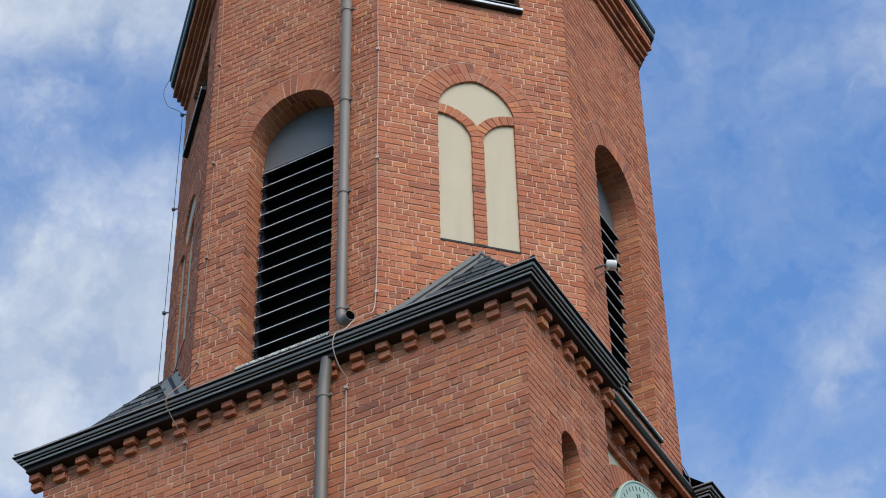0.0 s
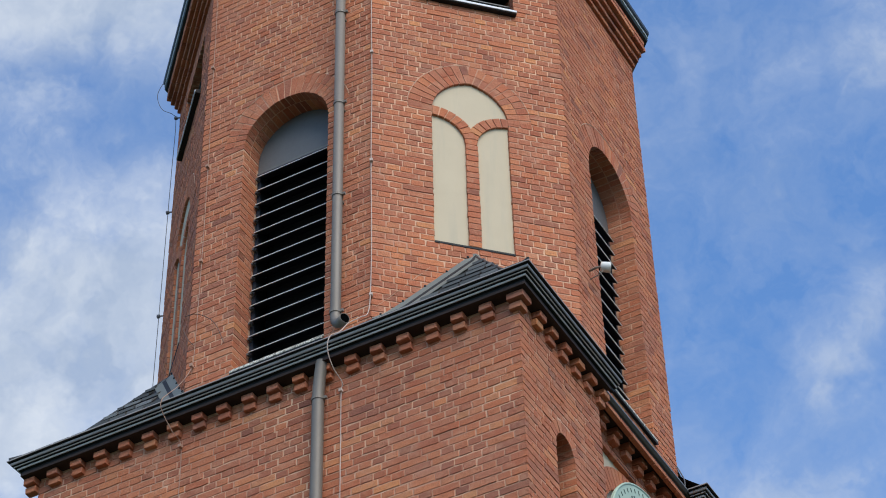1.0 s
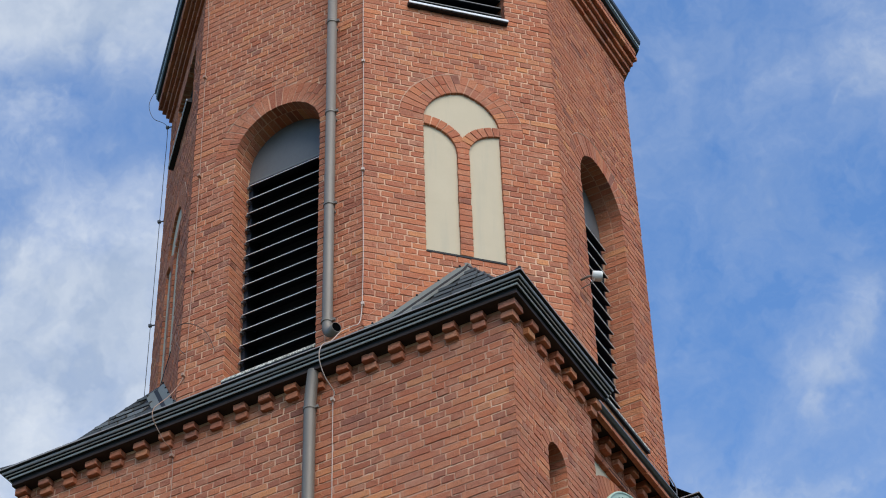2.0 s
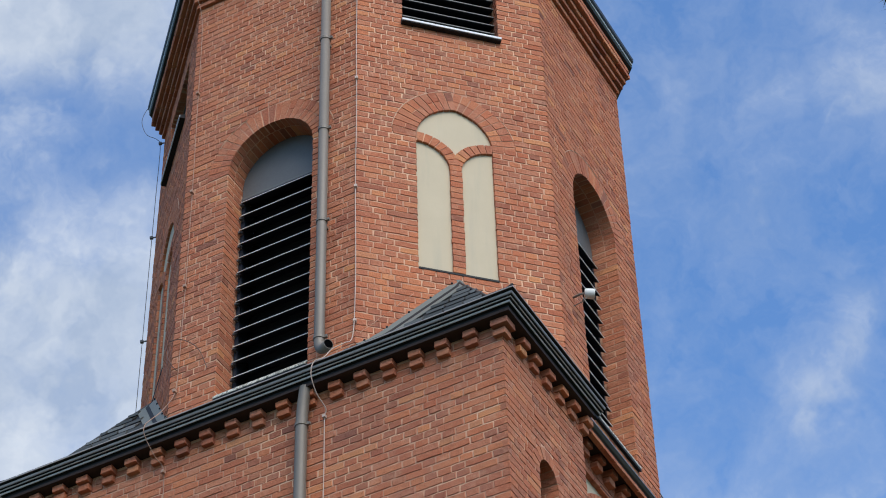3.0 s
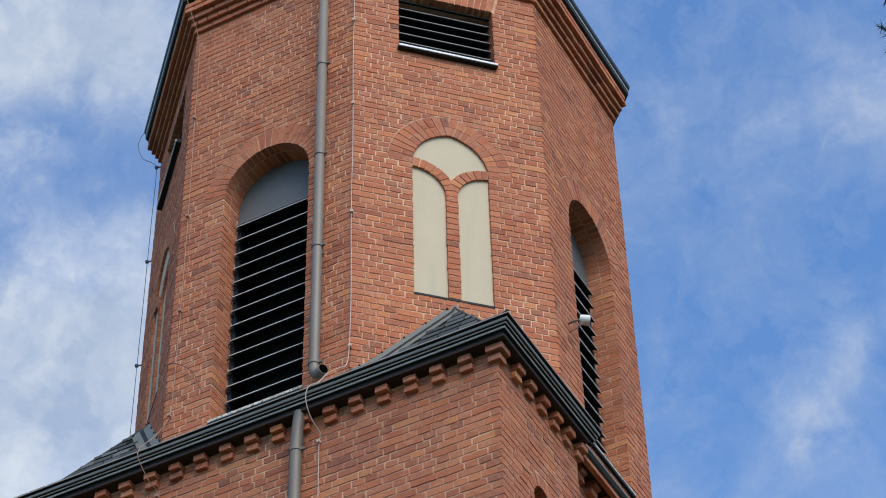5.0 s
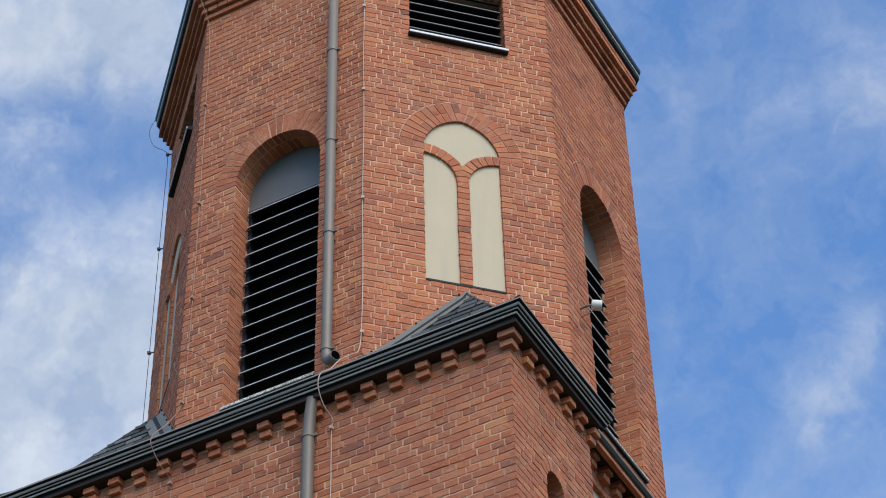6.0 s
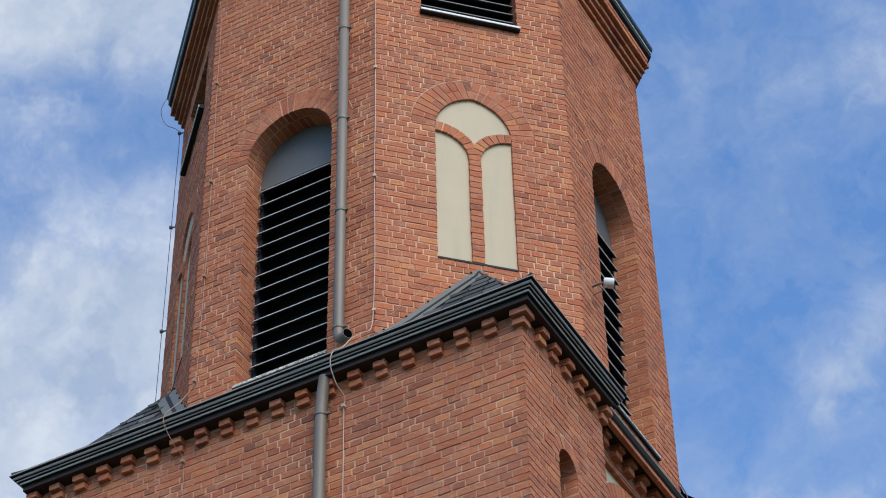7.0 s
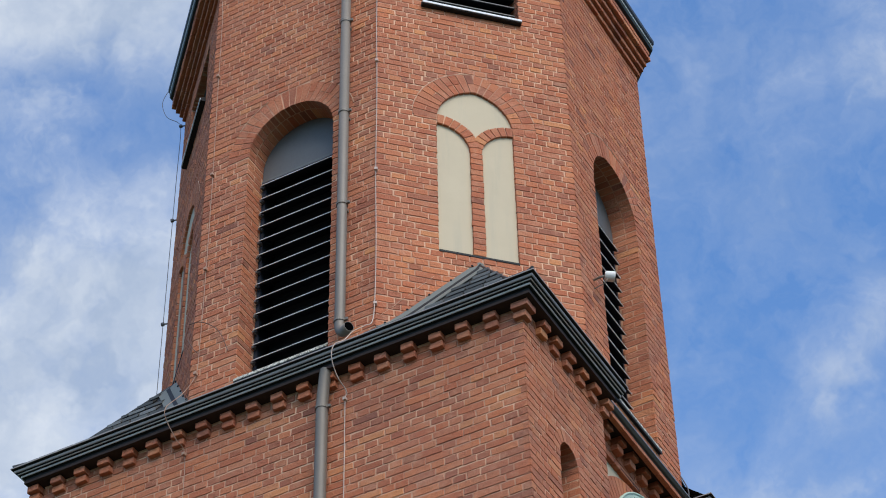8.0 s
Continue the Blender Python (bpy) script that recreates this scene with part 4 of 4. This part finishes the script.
# ---------------------------------------------------------------- rainwater pipes
def pipe_run(points, r, collars, mouth, label):
    top = new("downpipe")
    top.location = points[0]
    tagged(top, label, "downpipe")
    inv = Matrix.Translation(-Vector(points[0]))
    bm = tube(points, r, 18, not mouth)
    bmesh.ops.transform(bm, matrix=inv, verts=bm.verts)
    ob = smooth(part("pipe", bm, PIPE, top))
    if mouth:
        s = ob.modifiers.new("thickness", "SOLIDIFY")
        s.thickness, s.offset = 0.004, -1
        e = Vector(points[-1])
        d = (e - Vector(points[-2])).normalized()
        # black disc near the end paints the shade inside the open pipe
        bm = tube([e - d * 0.012, e - d * 0.004], r * 0.97, 18)
        bmesh.ops.transform(bm, matrix=inv, verts=bm.verts)
        part("dark_mouth", bm, VOID, top)
    for x, y, z in collars:
        bm = tube([(x, y, z - 0.016), (x, y, z + 0.016)], r + 0.007, 18)
        box(bm, x - 0.008, x + 0.008, y, y + 0.12, z - 0.012, z + 0.012)
        box(bm, x + r, x + r + 0.035, y - 0.012, y + 0.012, z - 0.014, z + 0.014)
        bmesh.ops.transform(bm, matrix=inv, verts=bm.verts)
        part("pipe_clip", bm, PIPE, top, "pipe clip with bolt")
    return top


px, py = 0.706, -2.565
pipe_run([(px, py, Z0 + 6.6), (px, py, Z0 + 0.46)] + [(px + 0.10 * (1 - math.cos(a)), py - 0.05 * (1 - math.cos(a)), Z0 + 0.42 - 0.13 * math.sin(a)) for a in (0.2, 0.5, 0.8, 1.1, 1.35)]
         + [(px + 0.15, py - 0.08, Z0 + 0.285)], 0.05,
         [(px, py, Z0 + z) for z in (0.47, 1.95, 3.22, 4.57, 5.95)], True, "grey painted downpipe with a bent open foot")
qx, qy = 0.585, -2.635
pipe_run([(qx + 0.03, qy, Z0 - 0.125), (qx + 0.012, qy, Z0 - 0.3), (qx, qy, Z0 - 0.5), (qx, qy, 0.4)], 0.055,
         [(qx, qy, Z0 + z) for z in (-0.545, -2.4, -4.5, -6.5)], False, "grey painted downpipe running down the brick shaft")


# ---------------------------------------------------------------- lightning conductors and small things
def conductor(points, r, mat, holders=(), label="thin lightning conductor wire clipped to the brick wall", steps=6):
    top = new("lightning_conductor")
    top.location = points[0]
    tagged(top, label, "wire", "lightning conductors")
    inv = Matrix.Translation(-Vector(points[0]))
    bm = tube(curve_pts(points, steps), r, 6)
    bmesh.ops.transform(bm, matrix=inv, verts=bm.verts)
    smooth(part("wire", bm, mat, top))
    for (x, y, z), (nx, ny) in holders:
        m = Matrix.Translation((x, y, z)) @ Matrix.Rotation(math.atan2(ny, nx), 4, "Z")
        bm = one_box(-0.006, 0.07, -0.006, 0.006, -0.006, 0.006)
        box(bm, -0.022, 0.014, -0.016, 0.016, -0.016, 0.016, 0.003)
        bmesh.ops.transform(bm, matrix=inv @ m, verts=bm.verts)
        part("wire_holder", bm, mat, top, "small metal wire holder")
    return top


# down the arris between the south and south-east faces
ex, ey = HALF + 0.008, -APO - 0.018
conductor([(ex, ey, Z0 + 6.1)] + [(ex + 0.004 * math.sin(k * 1.7), ey, Z0 + 6.1 - 0.57 * k) for k in range(1, 10)] + [(ex - 0.004, ey - 0.03, Z0 + 0.42), (ex - 0.05, ey - 0.10, Z0 + 0.30),
          (ex - 0.13, ey - 0.17, Z0 + 0.215), (0.86, -2.73, Z0 + 0.06), (0.80, -2.80, Z0 - 0.02), (0.775, -2.80, Z0 - 0.16), (0.775, -2.70, Z0 - 0.30), (0.80, -2.58, Z0 - 0.40), (0.778, -2.565, Z0 - 0.5)]
          + [(0.778, -2.562, Z0 - 0.5 - 0.6 * k) for k in range(1, 5)], 0.0048, WIRE,
          [((ex, ey, Z0 + z), (-0.38, 0.92)) for z in (5.2, 3.9, 2.35, 0.62)] + [((0.778, -2.565, Z0 - 0.47), (0, 1))])
# left edge of the south face
conductor([(-1.06, -2.70, Z0 + 6.8), (-1.03, -2.72, Z0 + 6.62), (-0.99, -2.60, Z0 + 6.3), (-0.965, -2.49, Z0 + 6.05), (-0.945, -2.468, Z0 + 5.6), (-0.935, -2.468, Z0 + 4.73), (-0.915, -2.468, Z0 + 3.24), (-0.91, -2.468, Z0 + 1.93), (-0.918, -2.468, Z0 + 0.9),
           (-0.93, -2.48, Z0 + 0.58), (-1.0, -2.56, Z0 + 0.34), (-1.0, -2.72, Z0 + 0.12), (-1.0, -2.80, Z0 + 0.0), (-0.995, -2.80, Z0 - 0.12), (-0.95, -2.68, Z0 - 0.3), (-0.92, -2.565, Z0 - 0.42)]
          + [(-0.91, -2.562, Z0 - 0.42 - 0.6 * k) for k in range(1, 5)], 0.0036, DIMWIRE,
          [((-0.935, -2.475, Z0 + 4.73), (0, 1)), ((-0.914, -2.475, Z0 + 3.24), (0, 1)), ((-0.91, -2.475, Z0 + 1.93), (0, 1)), ((-0.93, -2.48, Z0 + 0.6), (0, 1)), ((-0.92, -2.575, Z0 - 0.42), (0, 1))])
# free-standing from the south-west arris
wx, wy = -2.495, -1.03
conductor([(-2.60, -1.08, Z0 + 6.80), (-2.70, -1.10, Z0 + 6.68), (-2.74, -1.11, Z0 + 6.50), (-2.67, -1.09, Z0 + 6.27), (-2.53, -1.05, Z0 + 6.14), (wx, wy, Z0 + 6.0)]
          + [(wx, wy, Z0 + 6.0 - 0.75 * k) for k in range(1, 7)] + [(wx - 0.02, wy, Z0 + 0.9)], 0.0036, DARKWIRE,
          [((wx, wy, Z0 + z), (0.9, 0.3)) for z in (6.08, 4.55, 3.0, 1.5)], "dark lightning conductor wire held off the tower corner")
# loose cable in front of the reveal
conductor([(-1.06, -2.47, Z0 + 1.28), (-0.9, -2.50, Z0 + 1.22), (-0.75, -2.49, Z0 + 1.10), (-0.66, -2.485, Z0 + 0.96), (-0.58, -2.475, Z0 + 0.74)], 0.0045, BARKWIRE, (), "thin brown cable hanging loose on the brick wall")
conductor([(-1.07, -2.46, Z0 + 1.18), (-1.04, -2.49, Z0 + 1.06), (-0.98, -2.49, Z0 + 0.93), (-0.93, -2.475, Z0 + 0.86)], 0.0045, BARKWIRE, (), "thin brown cable hanging loose on the brick wall")
conductor([(2.46, 0.98, Z0 + 0.36), (2.49, 0.985, Z0 + 0.28), (2.52, 0.99, Z0 + 0.18), (2.52, 0.99, Z0 + 0.10)], 0.007, DARKWIRE, (), "short dark conductor stub at the tower corner")

# small floodlight at the east bell opening
lamp = new("floodlight")
lamp.location = (2.61, -0.70, Z0 + 1.615)
tagged(lamp, "small white wall-mounted floodlight beside the bell opening", "floodlight")
body = bmesh.new()
aim = Matrix.Rotation(radians(32), 4, "Z") @ Matrix.Rotation(radians(95), 4, "Y")
bmesh.ops.create_cone(body, cap_ends=True, segments=24, radius1=0.05, radius2=0.054, depth=0.10, matrix=aim)
bmesh.ops.bevel(body, geom=[e for e in body.edges if e.is_manifold and e.calc_face_angle(0) > 1], offset=0.008, segments=2, affect="EDGES")
smooth(part("housing", body, WHITE, lamp))
part("bracket", tube([(-0.16, -0.04, -0.01), (-0.08, -0.05, -0.01), (-0.02, -0.03, -0.005)], 0.012, 8), PIPE, lamp, "short grey bracket")
part("cable", tube(curve_pts([(-0.01, -0.02, -0.03), (-0.02, -0.04, -0.07), (-0.05, -0.04, -0.10), (-0.10, -0.04, -0.11), (-0.16, -0.04, -0.12)]), 0.005, 6), PIPE, lamp, "thin grey cable")

# ---------------------------------------------------------------- conifer whose outer twigs reach into the sky
BARK = material("bark", plain((0.10, 0.075, 0.055), (0.05, 0.04, 0.03), 0.9, 0.0, 12.0, 0.5, 0.6))
NEEDLE = material("needles", plain((0.045, 0.075, 0.030), (0.025, 0.045, 0.02), 0.7, 0.0, 15.0, 0.5))


def conifer(base, tips, height):
    """Tapered trunk, drooping limbs and tufts of needles; the longest limbs end at the tips."""
    rng = random.Random(21)
    top = new("conifer")
    top.location = base
    tagged(top, "green conifer with thin drooping twigs and needle tufts", "tree")
    b = Vector(base)
    bm = bmesh.new()
    rows = []
    for k in range(13):
        f = k / 12
        r = 0.24 * (1 - f) + 0.02
        rows.append([bm.verts.new((0.06 * math.sin(3 * f) + r * math.cos(a), 0.05 * math.sin(5 * f) + r * math.sin(a), f * height)) for a in (2 * math.pi * i / 9 for i in range(9))])
    for p, q in zip(rows, rows[1:]):
        for i in range(9):
            bm.faces.new((p[i], p[(i + 1) % 9], q[(i + 1) % 9], q[i]))
    smooth(part("trunk", bm, BARK, top), 60)
    reach = [Vector(t) - b for t in tips]
    out = Vector((reach[0].x, reach[0].y, 0)).normalized()
    limbs = [(t.z + 0.5, t) for t in reach]
    for k in range(30):
        f = 0.25 + 0.72 * k / 30
        ang = rng.uniform(-1.9, 1.9)
        d = Matrix.Rotation(ang, 3, "Z") @ -out
        ln = (1 - f) * 3.2 + 0.5
        limbs.append((f * height, Vector((d.x * ln, d.y * ln, f * height - 0.35 * ln))))
    verts, faces = [], []

    def tuft(p, d, n, ln):
        for _ in range(n):
            w = (d + Vector((rng.gauss(0, .6), rng.gauss(0, .6), rng.gauss(0, .6)))).normalized()
            s = w.orthogonal().normalized() * 0.0035
            k = len(verts)
            q = p + d * rng.uniform(-0.05, 0.05)
            verts.extend((tuple(q - s), tuple(q + s), tuple(q + w * ln)))
            faces.append((k, k + 1, k + 2))

    for z0, end in limbs:
        start = Vector((0, 0, z0))
        mid = start.lerp(end, 0.5) + Vector((0, 0, 0.18))
        pts = curve_pts([start, mid, end], 8)
        part("limb", tube(pts, 0.012, 5), BARK, top)
        for k in range(3, len(pts)):
            d = (pts[k] - pts[k - 1]).normalized()
            side_ = d.cross(Vector((0, 0, 1))).normalized()
            for sgn in (-1, 1):
                ln = rng.uniform(0.10, 0.3) * (1.25 - k / len(pts))
                e = pts[k] + (side_ * sgn + d * 0.6 + Vector((0, 0, rng.uniform(-0.4, 0.1)))).normalized() * ln
                part("twig", tube([pts[k], pts[k].lerp(e, 0.5) + Vector((0, 0, 0.02)), e], 0.0045, 4), BARK, top)
                for g_ in (0.45, 0.7, 0.95):
                    tuft(pts[k].lerp(e, g_), (e - pts[k]).normalized(), 14, 0.06)
            tuft(pts[k], d, 10, 0.06)
    me = bpy.data.meshes.new("needles")
    me.from_pydata(verts, [], faces)
    me.materials.append(NEEDLE)
    ob = new("needles", me)
    ob.parent = top
    tagged(ob, "dark green needles", kind="stuff")
    return top


conifer((11.0, -6.0, 0.0), [(7.25, -6.57, 12.175), (7.165, -6.40, 11.99)], 15.5)

# ---------------------------------------------------------------- ground
g = bmesh.new()
bmesh.ops.create_grid(g, x_segments=8, y_segments=8, size=2000)
tagged(mesh_ob("ground", g, GRASS), "worn grass and gravel round the tower", "ground", kind="structure")
